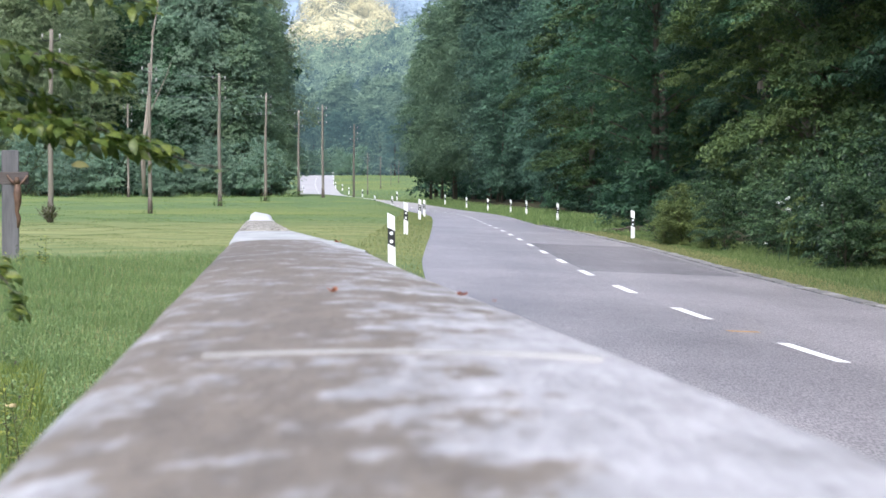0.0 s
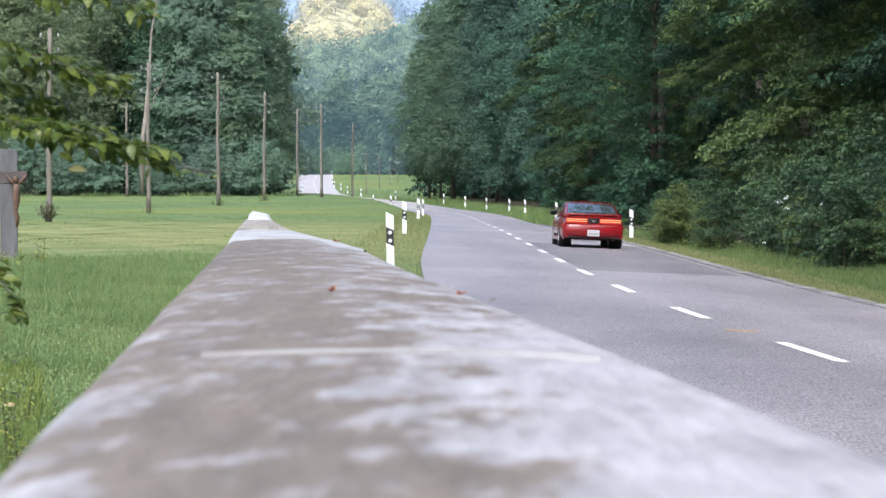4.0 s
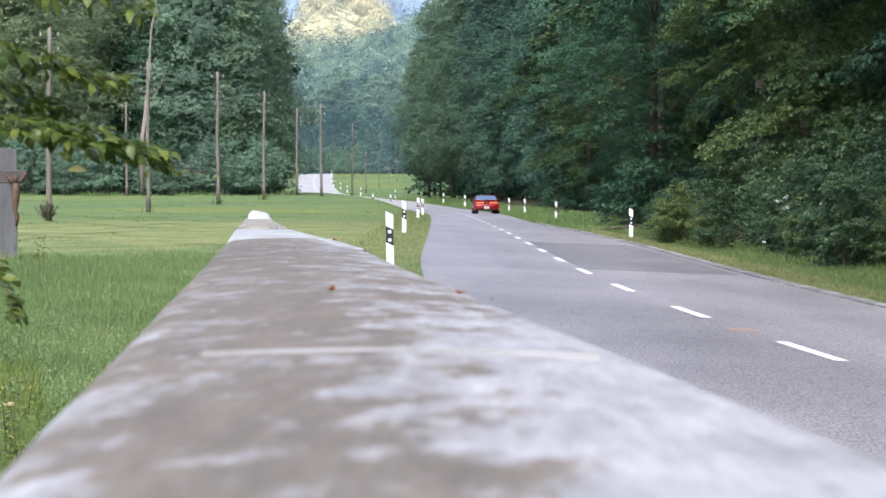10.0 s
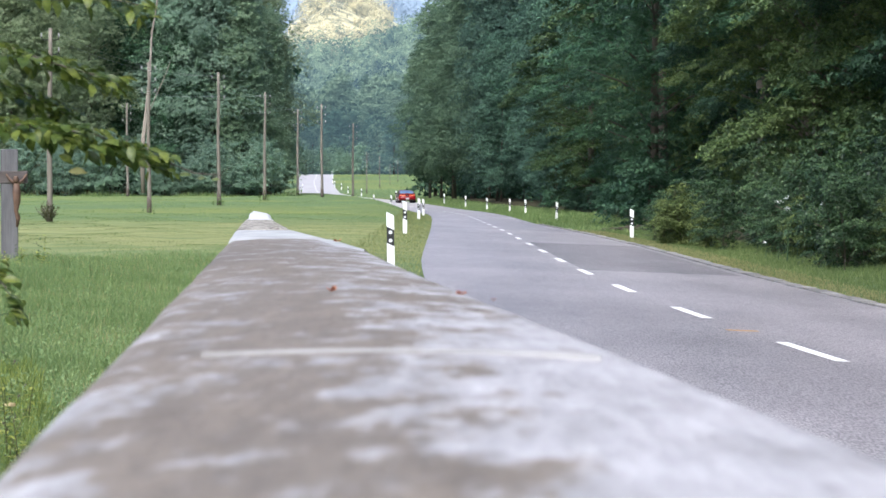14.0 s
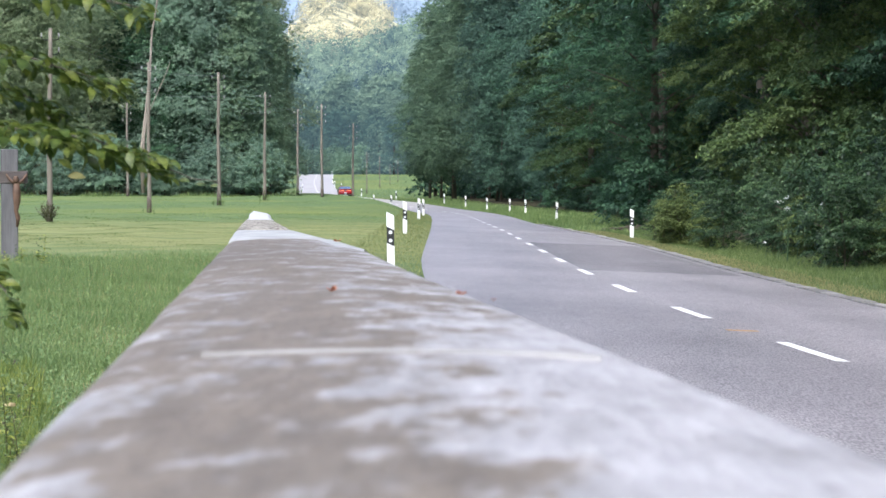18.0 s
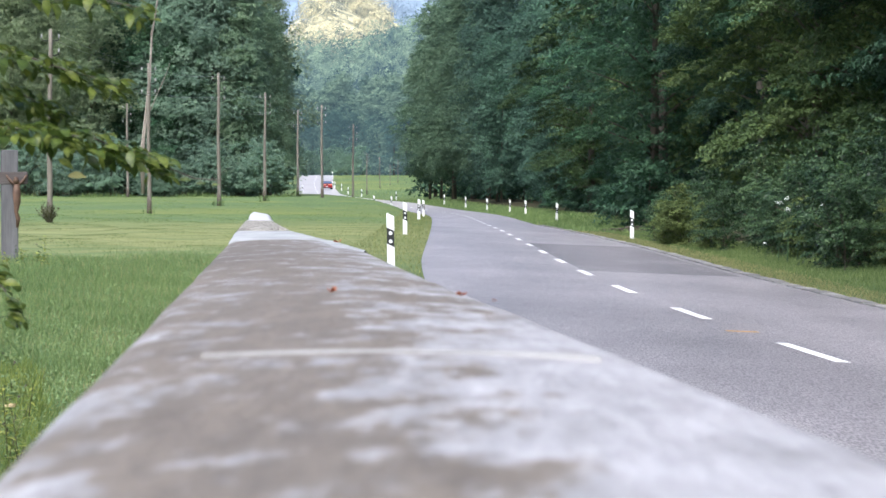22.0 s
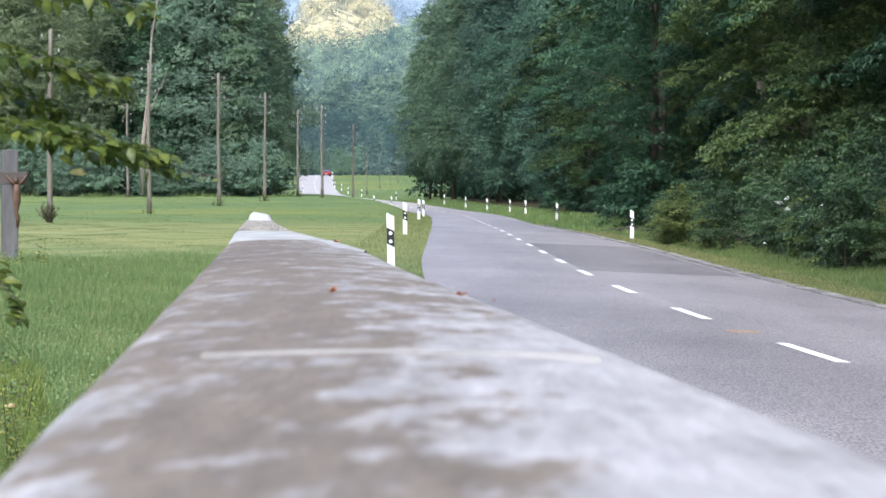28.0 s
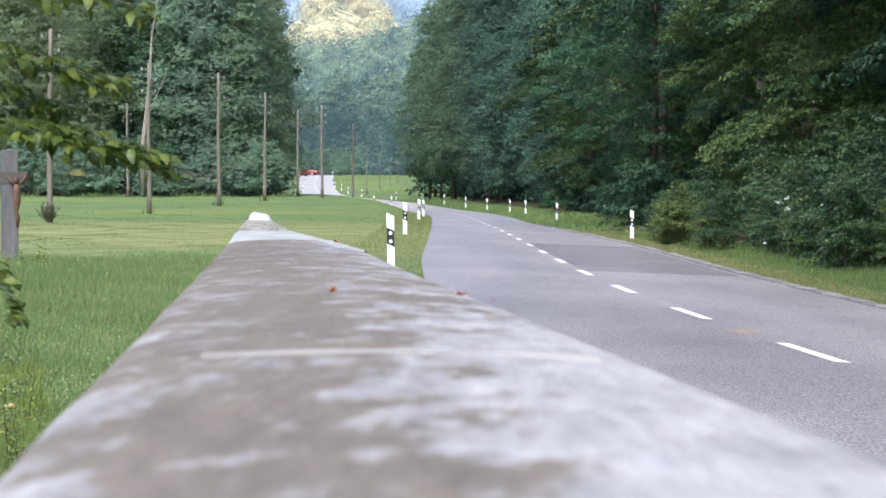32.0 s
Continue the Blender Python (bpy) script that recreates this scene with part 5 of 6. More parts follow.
def car():
    c = thing("coupe_car", "low red two-door coupe with lit tail lamps driving along the road", "car")
    body = part("body", body_mesh(), M["car_red"], c, smooth=True)
    mod = body.modifiers.new("edges", "EDGE_SPLIT")
    mod.split_angle = radians(38)
    part("underbody", box(1.46, 4.4, 0.26, (0, 1.3, 0.40), 0.05), M["car_black"], c, "black underbody")
    ys = [-0.82, -0.7, -0.5, -0.3, 0.0, 0.3, 0.5, 0.7, 0.95, 1.2, 1.4, 1.6, 1.9, 2.3]
    us = [-1, -0.9, -0.8, -0.7, -0.64, -0.60, -0.5, -0.3, 0, 0.3, 0.5, 0.60, 0.64, 0.7, 0.8, 0.9, 1]
    cabin_patch(us, ys, 0.0, M["car_red"], "cabin", c)
    cabin_patch([-0.59, -0.4, -0.2, 0, 0.2, 0.4, 0.59], [-0.70, -0.5, -0.3, 0.0, 0.3, 0.46], 0.008, M["car_glass"], "rear_window", c, "dark sloping glass hatch")
    cabin_patch([-0.56, -0.4, -0.2, 0, 0.2, 0.4, 0.56], [1.36, 1.5, 1.6, 1.9, 2.2], 0.008, M["car_glass"], "windscreen", c)
    for s in (-1, 1):
        # dark roof patch in place of the trees' reflection
        cabin_patch([s * 0.07, s * 0.2, s * 0.4, s * 0.56], [0.93, 1.0, 1.1, 1.28], 0.007, M["side_glass"], "roof_panel", c, "dark patch for the trees mirrored in the roof")
        cabin_patch([s * 0.68, s * 0.78, s * 0.87], [0.34, 0.5, 0.7, 0.95, 1.2, 1.4, 1.6, 1.75], 0.008, M["side_glass"], "side_window", c, "dark side window")
        cabin_patch([s * 0.635, s * 0.665], [0.34, 0.5, 0.7, 0.95, 1.2, 1.4, 1.6, 1.9], 0.012, M["car_black"], "window_trim", c, "black drip rail")
        x = s * 0.905
        part("door_seam", box(0.006, 0.012, 0.36, (x + s * 0.002, 0.50, 0.47)), M["car_black"], c)
        part("rub_strip", box(0.012, 2.9, 0.035, (s * 0.918, 1.05, 0.56), 0.008), M["car_red"], c)
        part("door_handle", box(0.02, 0.17, 0.035, (s * 0.862, 0.66, 0.78), 0.006), M["car_black"], c, "black door handle")
        part("side_marker", box(0.015, 0.14, 0.045, (s * 0.895, -0.78, 0.62), 0.004), M["lamp_amber"], c, "red side marker lamp")
        part("rocker_panel", box(0.07, 1.75, 0.13, (s * 0.875, 1.28, 0.245), 0.03, 2), M["car_red"], c)
        mirror = part("door_mirror", box(0.20, 0.10, 0.125, (s * 0.955, 1.74, 0.955), 0.035, 3), M["car_black"], c, "black door mirror", smooth=True)
        part("mirror_glass", box(0.15, 0.006, 0.085, (s * 0.96, 1.686, 0.958)), M["side_glass"], mirror)
        # tail lamps: dark red housings with two bright strips
        lamp = part("tail_lamp", box(0.62, 0.03, 0.130, (s * 0.480, -1.118, 0.787), 0.008), M["lamp_red"], c, "wide glowing red tail lamp")
        part("lamp_strip", box(0.58, 0.01, 0.022, (s * 0.480, -1.136, 0.815), 0.003), M["lamp_hot"], lamp, "bright upper strip")
        part("lamp_strip", box(0.58, 0.01, 0.018, (s * 0.480, -1.136, 0.764), 0.003), M["lamp_hot"], lamp, "bright lower strip")
        part("lamp_grid", box(0.60, 0.012, 0.016, (s * 0.480, -1.137, 0.789)), M["lamp_amber"], lamp)
        part("lamp_sill", box(0.60, 0.012, 0.022, (s * 0.480, -1.135, 0.716)), M["lamp_amber"], lamp)
        v, f = tube([(s * 0.56, -0.7, 0.27), (s * 0.56, -1.0, 0.26), (s * 0.57, -1.20, 0.255)], [0.03, 0.03, 0.035], 10, False)
        part("exhaust_pipe", mesh_of("exhaust_pipe", v, f, M["steel"], True), None, c, "twin steel exhaust pipe")
        part("spoiler_end", box(0.13, 0.30, 0.10, (s * 0.735, -0.98, 0.915), 0.03, 3), M["car_red"], c, smooth=True)
        part("wheel_well", mesh_of("wheel_well", *lathe([(s * 0.55, 0.0), (s * 0.55, 0.37), (s * 0.86, 0.37)], 20), M["car_black"], True), None, c, m=pose(0, 0, TYRE))
        part("wheel_well", mesh_of("wheel_well", *lathe([(s * 0.55, 0.0), (s * 0.55, 0.37), (s * 0.86, 0.37)], 20), M["car_black"], True), None, c, m=pose(0, WHEELBASE, TYRE))
    part("centre_panel", box(0.325, 0.03, 0.135, (0, -1.120, 0.787), 0.008), M["car_black"], c, "black centre panel with a pale emblem")
    bm = bmesh.new()
    vs = [bm.verts.new(p) for p in ((-0.07, -1.138, 0.81), (0, -1.138, 0.74), (0.07, -1.138, 0.81), (0.03, -1.138, 0.81), (0, -1.138, 0.78), (-0.03, -1.138, 0.81))]
    bm.faces.new((vs[0], vs[1], vs[4], vs[5]))
    bm.faces.new((vs[1], vs[2], vs[3], vs[4]))
    part("emblem", bm, M["steel"], c)
    profile = [(-1.06, 0.700), (-1.135, 0.688), (-1.168, 0.664), (-1.190, 0.61), (-1.206, 0.55), (-1.214, 0.50), (-1.206, 0.42), (-1.186, 0.365), (-1.13, 0.318), (-1.04, 0.302)]
    plan = [(-0.868, 0.46), (-0.866, 0.24), (-0.845, 0.13), (-0.79, 0.065), (-0.65, 0.02), (-0.3, 0.0)]
    plan += [(0.0, 0.0)] + [(-x, e) for x, e in plan[::-1]]
    v = [(x, y + e, z) for x, e in plan for y, z in profile]
    n = len(profile)
    f = [(a * n + b, a * n + b + 1, (a + 1) * n + b + 1, (a + 1) * n + b) for a in range(len(plan) - 1) for b in range(n - 1)]
    bumper = part("rear_bumper", mesh_of("rear_bumper", v, f, M["car_red"], True), None, c, "smooth red bumper")
    part("bumper_lip", box(1.5, 0.3, 0.05, (0, -1.00, 0.300), 0.02), M["car_black"], bumper)
    plate = part("number_plate", box(0.34, 0.012, 0.175, (0, -1.222, 0.435), 0.003), M["plate"], c, "white number plate with grey bars")
    for k in range(3):
        part("plate_bar", box(0.032, 0.004, 0.028, (-0.09 + 0.075 * k, -1.2305, 0.490)), M["plate_grey"], plate)
    for k in range(5):
        part("plate_bar", box(0.042, 0.004, 0.050, (-0.108 + 0.054 * k, -1.2305, 0.415)), M["plate_grey"], plate)
    part("spoiler", box(1.54, 0.24, 0.050, (0, -1.03, 0.958), 0.02, 3), M["car_red"], c, "low red rear spoiler", smooth=True)
    part("high_brake_lamp", box(0.30, 0.03, 0.028, (0, -0.915, 1.0), 0.006), M["car_black"], c)
    v, f = tube([(0, 0.55, 1.24), (0, 0.50, 1.42)], [0.004, 0.002], 5)
    part("antenna", mesh_of("antenna", v, f, M["car_black"]), None, c)
    part("front_bumper", box(1.5, 0.5, 0.32, (0, 3.42, 0.40), 0.09, 3), M["car_red"], c, smooth=True)
    for s in (-1, 1):
        WHEELS.append((car_wheel(c, s * 0.785, 0.0, 0.265), s * 0.785, 0.0))
        WHEELS.append((car_wheel(c, s * 0.785, WHEELBASE, 0.235), s * 0.785, WHEELBASE))
    return c


WHEELS = []
CAR = car()


# ---- the hazel beside the wall: its trunk stands clear of the view, its twigs hang into it ----
def twig_leaf():
    """A pointed oval leaf, folded along its midrib, its stalk at the origin and its tip along x."""
    outline = [(0.0, 0.0), (0.10, 0.11), (0.28, 0.21), (0.50, 0.25), (0.70, 0.19), (0.87, 0.085), (1.0, 0.0)]
    verts = [(x, 0.0, 0.05 * math.sin(x * 3.0) - 0.10 * x * x) for x, _ in outline]
    for s in (1, -1):
        verts += [(x, s * w, 0.08 * w / 0.25 + 0.05 * math.sin(x * 3.0) - 0.12 * x * x) for x, w in outline[1:-1]]
    faces = []
    for s, o in ((1, 7), (-1, 12)):
        faces.append((0, 1, o) if s < 0 else (0, o, 1))
        for k in range(4):
            faces.append((k + 1, k + 2, o + k + 1, o + k) if s < 0 else (k + 1, o + k, o + k + 1, k + 2))
        faces.append((5, 6, o + 4) if s < 0 else (5, o + 4, 6))
    return mesh_of("leaf", verts, faces, M["leaf_near"], True)


HAZEL = (-2.35, 7.6)
LEAF = twig_leaf()
FADED = twig_leaf()
FADED.materials[0] = M["leaf_faded"]
SWAYING = []


def spray(tree, pivot, line, leaves, seed, size=(0.045, 0.075), extra=(), reach=1.0):
    """A thin branch through line (metres to the right of and above the lens, and nearer) with leaves hung along it."""
    r = random.Random(seed)
    base = Vector(pivot)
    pts = [base] + [Vector((x, HAZEL[1] - near, EYE + z)) for x, z, near in line]
    v, f = tube([p - base for p in pts], [0.009] + [0.0030 - 0.0020 * k / len(line) for k in range(len(line))], 6)
    origin = Vector((HAZEL[0], HAZEL[1], 0.0))
    branch = part("branch", mesh_of("branch", v, f, M["bark"], True), None, tree, "thin leafy branch", Matrix.Translation(base - origin))
    chain = pts[1:]
    for k in range(leaves):
        u = (k + r.uniform(0.1, 0.9)) / leaves * (len(chain) - 1) * reach
        i = min(int(u), len(chain) - 2)
        p = chain[i].lerp(chain[i + 1], u - i) - base
        p += Vector((r.uniform(-0.02, 0.02), r.uniform(-0.12, 0.12), r.uniform(-0.035, 0.02)))
        if r.random() < 0.78:
            d = Vector((r.uniform(-0.1, 1.0), r.uniform(-0.9, 0.9), r.uniform(-0.42, 0.06))).normalized()
            up = Vector((r.uniform(-0.3, 0.3), r.uniform(-0.35, 0.35), 1.0))
        else:
            d = Vector((r.uniform(-0.2, 0.8), r.uniform(-0.7, 0.7), r.uniform(-1.0, -0.2))).normalized()
            up = Vector((r.uniform(-0.4, 0.8), r.uniform(-1.0, 0.2), r.uniform(0.1, 0.8)))
        side = up.cross(d).normalized()
        m = Matrix((d, side, d.cross(side))).transposed().to_4x4()
        m.translation = p
        s = r.uniform(*size) * (1 - 0.45 * (u / len(chain)) ** 3)
        part("leaf", LEAF, None, branch, "", m @ Matrix.Scale(s, 4))
    for (x, z), (dx, dz), s in extra:
        d = Vector((dx + 0.25, -0.15, dz * 0.5)).normalized()
        side = Vector((0.1, -0.75, 0.66)).cross(d).normalized()
        m = Matrix((d, side, d.cross(side))).transposed().to_4x4()
        m.translation = Vector((x, HAZEL[1] - 0.1, EYE + z)) - base
        leaf = part("leaf", FADED if s == 0.052 else LEAF, None, branch, "pale yellow leaf" if s == 0.052 else "", m @ Matrix.Scale(s if s == 0.052 else s * 0.82, 4))
    SWAYING.append((branch, base - origin))
    return branch


def near_hazel():
    x, y = HAZEL
    z = at_x(x, y)[2]
    tree = thing("hazel_tree", "young hazel tree whose leafy twigs hang beside the parapet wall", "tree", pose(x, y, 0.0))
    v, f = tube([(0.05 * math.sin(k), 0.05 * math.cos(k * 1.7) - 0.05, z - 0.2 + 0.75 * k) for k in range(7)], [0.075 - 0.009 * k for k in range(7)], 9)
    part("trunk", mesh_of("trunk", v, f, M["bark"], True), None, tree)
    r = np.random.default_rng(3)
    cl = [(float(a), float(b), float(c), 0.42) for a, b, c in zip(r.uniform(-1.0, 0.45, 22), r.uniform(-0.8, 0.8, 22), r.uniform(2.75, 4.8, 22))]
    p, nr, _ = crown_points(r, cl, 3500, 0.7, twig=0.25, per=20)
    part("crown", quads("crown", leaf_quads(r, p, nr, 0.085), M["leaf_bush"]), None, tree)
    hold = (HAZEL[0] + 0.02, HAZEL[1], EYE + 0.25)
    spray(tree, hold, [(-1.30, 0.175, 0.1), (-1.08, 0.155, 0.12), (-0.93, 0.135, 0.1), (-0.82, 0.098, 0.1), (-0.72, 0.055, 0.1), (-0.66, 0.030, 0.1), (-0.585, 0.024, 0.1)], 300, 1,
          (0.034, 0.066), (((-0.995, 0.035), (1.0, -0.05), 0.052), ((-0.95, 0.09), (0.3, -1.0), 0.075), ((-0.90, 0.09), (0.15, -1.0), 0.072), ((-0.855, 0.075), (0.35, -1.0), 0.07),
                           ((-0.83, 0.07), (0.6, -0.8), 0.07), ((-0.77, 0.05), (0.5, -0.9), 0.068), ((-1.02, 0.08), (0.5, -0.9), 0.06), ((-0.88, 0.10), (0.8, -0.3), 0.075), ((-0.70, 0.026), (1.0, 0.0), 0.04), ((-0.655, 0.016), (1.0, 0.1), 0.034), ((-0.615, 0.012), (1.0, 0.25), 0.028)), 0.64)
    spray(tree, (HAZEL[0] + 0.02, HAZEL[1], EYE + 0.52), [(-1.30, 0.40, 0.0), (-1.15, 0.365, 0.0), (-1.02, 0.32, 0.0), (-0.93, 0.295, 0.0), (-0.86, 0.265, 0.0)], 190, 2, (0.034, 0.066),
          (((-0.90, 0.285), (1.0, -0.35), 0.06), ((-1.0, 0.31), (0.4, -0.9), 0.062)))
    spray(tree, (HAZEL[0] + 0.02, HAZEL[1], EYE + 0.40), [(-1.32, 0.31, -0.1), (-1.18, 0.27, -0.1), (-1.08, 0.225, -0.1), (-1.02, 0.19, -0.1)], 190, 3, (0.034, 0.064))
    spray(tree, (HAZEL[0] + 0.02, HAZEL[1], EYE + 0.78), [(-1.30, 0.56, 0.0), (-1.12, 0.53, 0.0), (-0.97, 0.515, 0.0), (-0.84, 0.49, 0.0), (-0.78, 0.475, 0.0)], 90, 4, (0.040, 0.066))
    spray(tree, (HAZEL[0] + 0.02, HAZEL[1], EYE - 0.10), [(-1.35, -0.17, 0.0), (-1.24, -0.22, 0.0), (-1.18, -0.27, 0.0), (-1.155, -0.32, 0.0), (-1.15, -0.355, 0.0)], 42, 5, (0.045, 0.068),
          (((-1.17, -0.25), (1.0, -0.2), 0.06), ((-1.16, -0.30), (0.8, -0.6), 0.06), ((-1.15, -0.33), (0.6, -0.9), 0.06)))


near_hazel()


# ---- leafy weeds in the long grass beside the wall ----
def leafy_weed(x, y, h, seed, bloom=False, broad=1.0):
    px, py, pz = at_x(x, y)
    weed = thing("leafy_weed", "yellowish green weed with narrow pointed leaves in the long grass", "weed", pose(px, py, pz), "leafy weeds")
    r = random.Random(seed)
    lean = Vector((r.uniform(-0.08, 0.12), r.uniform(-0.08, 0.08), 0.0))
    line = [Vector((0, 0, -0.03)) + lean * (k / 4) ** 2 + Vector((0, 0, (h + 0.03) * k / 4)) for k in range(5)]
    v, f = tube(line, [0.006 - 0.0009 * k for k in range(5)], 6)
    stalk = part("stalk", mesh_of("stalk", v, f, M["leaf_dull"], True), None, weed, "thin green stalk")
    for k in range(16):
        u = 0.15 + 0.85 * k / 16
        i = min(int(u * 4), 3)
        p = line[i].lerp(line[i + 1], u * 4 - i)
        w = k * 2.4 + r.uniform(-0.4, 0.4)
        d = Vector((math.cos(w), math.sin(w), r.uniform(-0.35, 0.55))).normalized()
        side = Vector((0, 0, 1)).cross(d).normalized()
        m = Matrix((d, side, d.cross(side))).transposed().to_4x4()
        m.translation = p
        part("leaf", WEED_LEAF, None, weed, "", m @ Matrix.Diagonal((*(r.uniform(0.055, 0.10) * broad * (1.15 - 0.5 * u) * q for q in (1.0, 0.75, 1.0)), 1)))
    if bloom:
        g = np.random.default_rng(seed)
        p = g.normal(size=(30, 3)) * (0.008, 0.008, 0.005) + tuple(line[-1])
        part("bloom", quads("bloom", leaf_quads(g, p, g.normal(size=(30, 3)) * 0.4 + (0, -0.6, 0.7), 0.018), M["straw"]), None, weed, "faded straw-coloured flower head")
    return weed


WEED_LEAF = twig_leaf()
WEED_LEAF.materials[0] = M["leaf_weed"]
for x, y, h, seed, bloom in ((-2.07, 13.8, 0.44, 1, True), (-2.22, 14.3, 0.40, 2, False), (-2.30, 14.9, 0.46, 3, False), (-1.98, 13.3, 0.30, 4, False), (-2.12, 14.0, 0.26, 5, False),
                             (-1.93, 12.9, 0.22, 6, False), (-2.42, 15.7, 0.42, 7, False), (-1.83, 12.7, 0.16, 8, False), (-2.16, 15.1, 0.20, 9, False), (-2.5, 17.0, 0.3, 10, False),
                             (-7.05, 50.0, 0.60, 11, False), (-7.55, 50.5, 0.36, 12, False), (-7.30, 51.0, 0.26, 13, False), (-7.9, 51.2, 0.28, 14, False)):
    leafy_weed(x, y, h, seed, bloom, 1.0 if y < 40 else 1.9)


# ---- the bare tree at the meadow's edge ----
def bare_tree():
    k, y0 = 0.049, 245.0
    x0, _, z0 = at_x(-25.9, y0)
    tree = thing("bare_tree", "dead pale tree with two thin leaning bare stems", "tree", pose(x0, y0, z0))

    def stem(pts, r0, name="stem"):
        p = [(a * k - x0, 0.3 * i, EYE + b * k - z0) for i, (a, b) in enumerate(pts)]
        v, f = tube(p, [r0 * (1 - 0.75 * i / len(p)) for i in range(len(p))], 7)
        part(name, mesh_of(name, v, f, M["bark_pale"], True), None, tree)

    stem([(-531, -12), (-535, 60), (-527, 130), (-520, 205), (-517, 270), (-508, 330), (-503, 390)], 0.15, "trunk")
    stem([(-530, -12), (-529, 90), (-521, 150), (-518, 215)], 0.11)
    stem([(-520, 130), (-508, 160), (-495, 190), (-484, 220)], 0.05, "limb")
    stem([(-517, 268), (-512, 290), (-508, 312)], 0.06, "limb")


bare_tree()


# ---- small plants ----
def small_plants():
    r = np.random.default_rng(21)
    # a fan of thin stems with small leaves at a pole's foot
    bx, by, bz = at_x(-16.25, 116.4)
    bush = thing("meadow_bush", "small brownish green bush of thin upright stems at a pole's foot", "shrub", pose(bx, by, bz))
    pieces, tips = [], []
    for k in range(46):
        w, lean, h = r.uniform(0, 6.283), r.uniform(0.1, 1.15), r.uniform(0.45, 0.85)
        d = Vector((math.cos(w) * lean, math.sin(w) * lean * 0.6, 1.0)).normalized() * h
        pieces.append(tube([d * 0.02, d * 0.5 + Vector((0, 0, 0.04)), d], [0.012, 0.009, 0.004], 4))
        tips += [np.array(d) * q + r.normal(size=3) * 0.035 for q in np.linspace(0.35, 1.0, 16)]
    part("stems", mesh_of("stems", *join(pieces), M["pole"], True), None, bush)
    tips = np.array(tips)
    part("leaves", quads("leaves", leaf_quads(r, tips, r.normal(size=tips.shape) + (0, -0.4, 0.5), 0.075), M["leaf_dull"]), None, bush)
    TUFT = make_tree(34, "grass_tuft", "tuft of uncut grass round a pole's foot", 0.55, 0.05, 0.22, 12, 0.1, 160, 0.11, M["blade"], M["bark"], "broad", 0.008, 6, 1.4, -0.6)
    plant(TUFT, [(px + e, py - 0.3, k, 50 * e) for px, py, k in ((-15.6, 150, 0.3), (-13.4, 169, 0.5), (-13.2, 209, 0.55), (-12.85, 250, 0.7)) for e in (-0.28, 0.05, 0.3)], "pole foot tufts")
    WEED = make_tree(32, "tall_weed", "thin tall green weed in the meadow", 0.6, 0.12, 0.16, 12, 0.07, 130, 0.055, M["leaf_bush"], M["bark"], "tall", 0.006, 8)
    plant(WEED, [(-8.2, 54.2, 0.4, 130), (-7.95, 55.6, 0.45, 60)], "meadow weeds")
    DOCK = make_tree(33, "broad_leaved_weed", "low yellowish broad-leaved weed in the meadow grass", 0.30, 0.05, 0.14, 10, 0.06, 40, 0.05, M["blade_pale"], M["bark"], "broad", 0.004, 4)
    plant(DOCK, [(-0.155 * y + e, y, k * 0.5, 40 * y) for y, e, k in ((16.2, 0.02, 0.8), (16.9, 0.06, 0.9), (17.6, 0.0, 0.7), (18.4, 0.1, 0.8), (19.3, 0.03, 1.0), (20.4, 0.08, 0.8), (21.5, 0.0, 0.9), (22.8, 0.15, 0.7), (15.6, 0.0, 0.8),
                 (15.1, 0.05, 0.7), (14.6, 0.02, 0.6))], "meadow weeds")
    for i in range(12):
        y = float(r.uniform(48, 88))
        d = float(r.uniform(6.6, 7.6))
        px, py, pz = at(d, y)
        WEED2 = copy_thing(WEED, pose(px, py, pz - 0.02, 0, 0, float(r.uniform(0, 360))))
        WEED2.matrix_basis = pose(px, py, pz - 0.02, 0, 0, 40.0 * i) @ Matrix.Scale(float(r.uniform(0.5, 1.0)), 4)
        tagged(WEED2, "tall green weed on the road's verge", "weed", "verge weeds")


small_plants()


def umbel(x, y, h, wide=1.0):
    """A white flower head on a thin stalk."""
    px, py, pz = at_x(x, y)
    fl = thing("white_flower", "white flower head on a tall stalk in the verge", "flower", pose(px, py, pz), "white flowers")
    v, f = tube([(0, 0, -0.05), (0.03, 0, h * 0.5), (0, 0.02, h)], [0.012, 0.009, 0.005], 5)
    part("stalk", mesh_of("stalk", v, f, M["leaf_bush"]), None, fl)
    r = np.random.default_rng(int(y * 10))
    p = r.normal(size=(26, 3)) * (0.032 * wide, 0.032 * wide, 0.015 * wide) + (0, 0.02, h)
    part("bloom", quads("bloom", leaf_quads(r, p, r.normal(size=(26, 3)) * 0.4 + (0, -0.6, 0.7), 0.028 * wide ** 0.5), M["flower"]), None, fl, "white bloom")


for x, y, h in ((10.15, 68.5, 0.75), (10.3, 68.0, 0.7), (10.42, 68.2, 0.65), (9.45, 68.4, 0.8), (8.55, 75.0, 0.45)):
    umbel(x, y, h)
for x, y, h in ((8.66, 71.0, 1.66), (8.47, 71.4, 1.54), (8.60, 70.7, 1.38), (9.52, 71.0, 1.50), (9.42, 70.8, 1.32), (8.92, 71.2, 1.44)):
    umbel(x, y, h, 1.5)


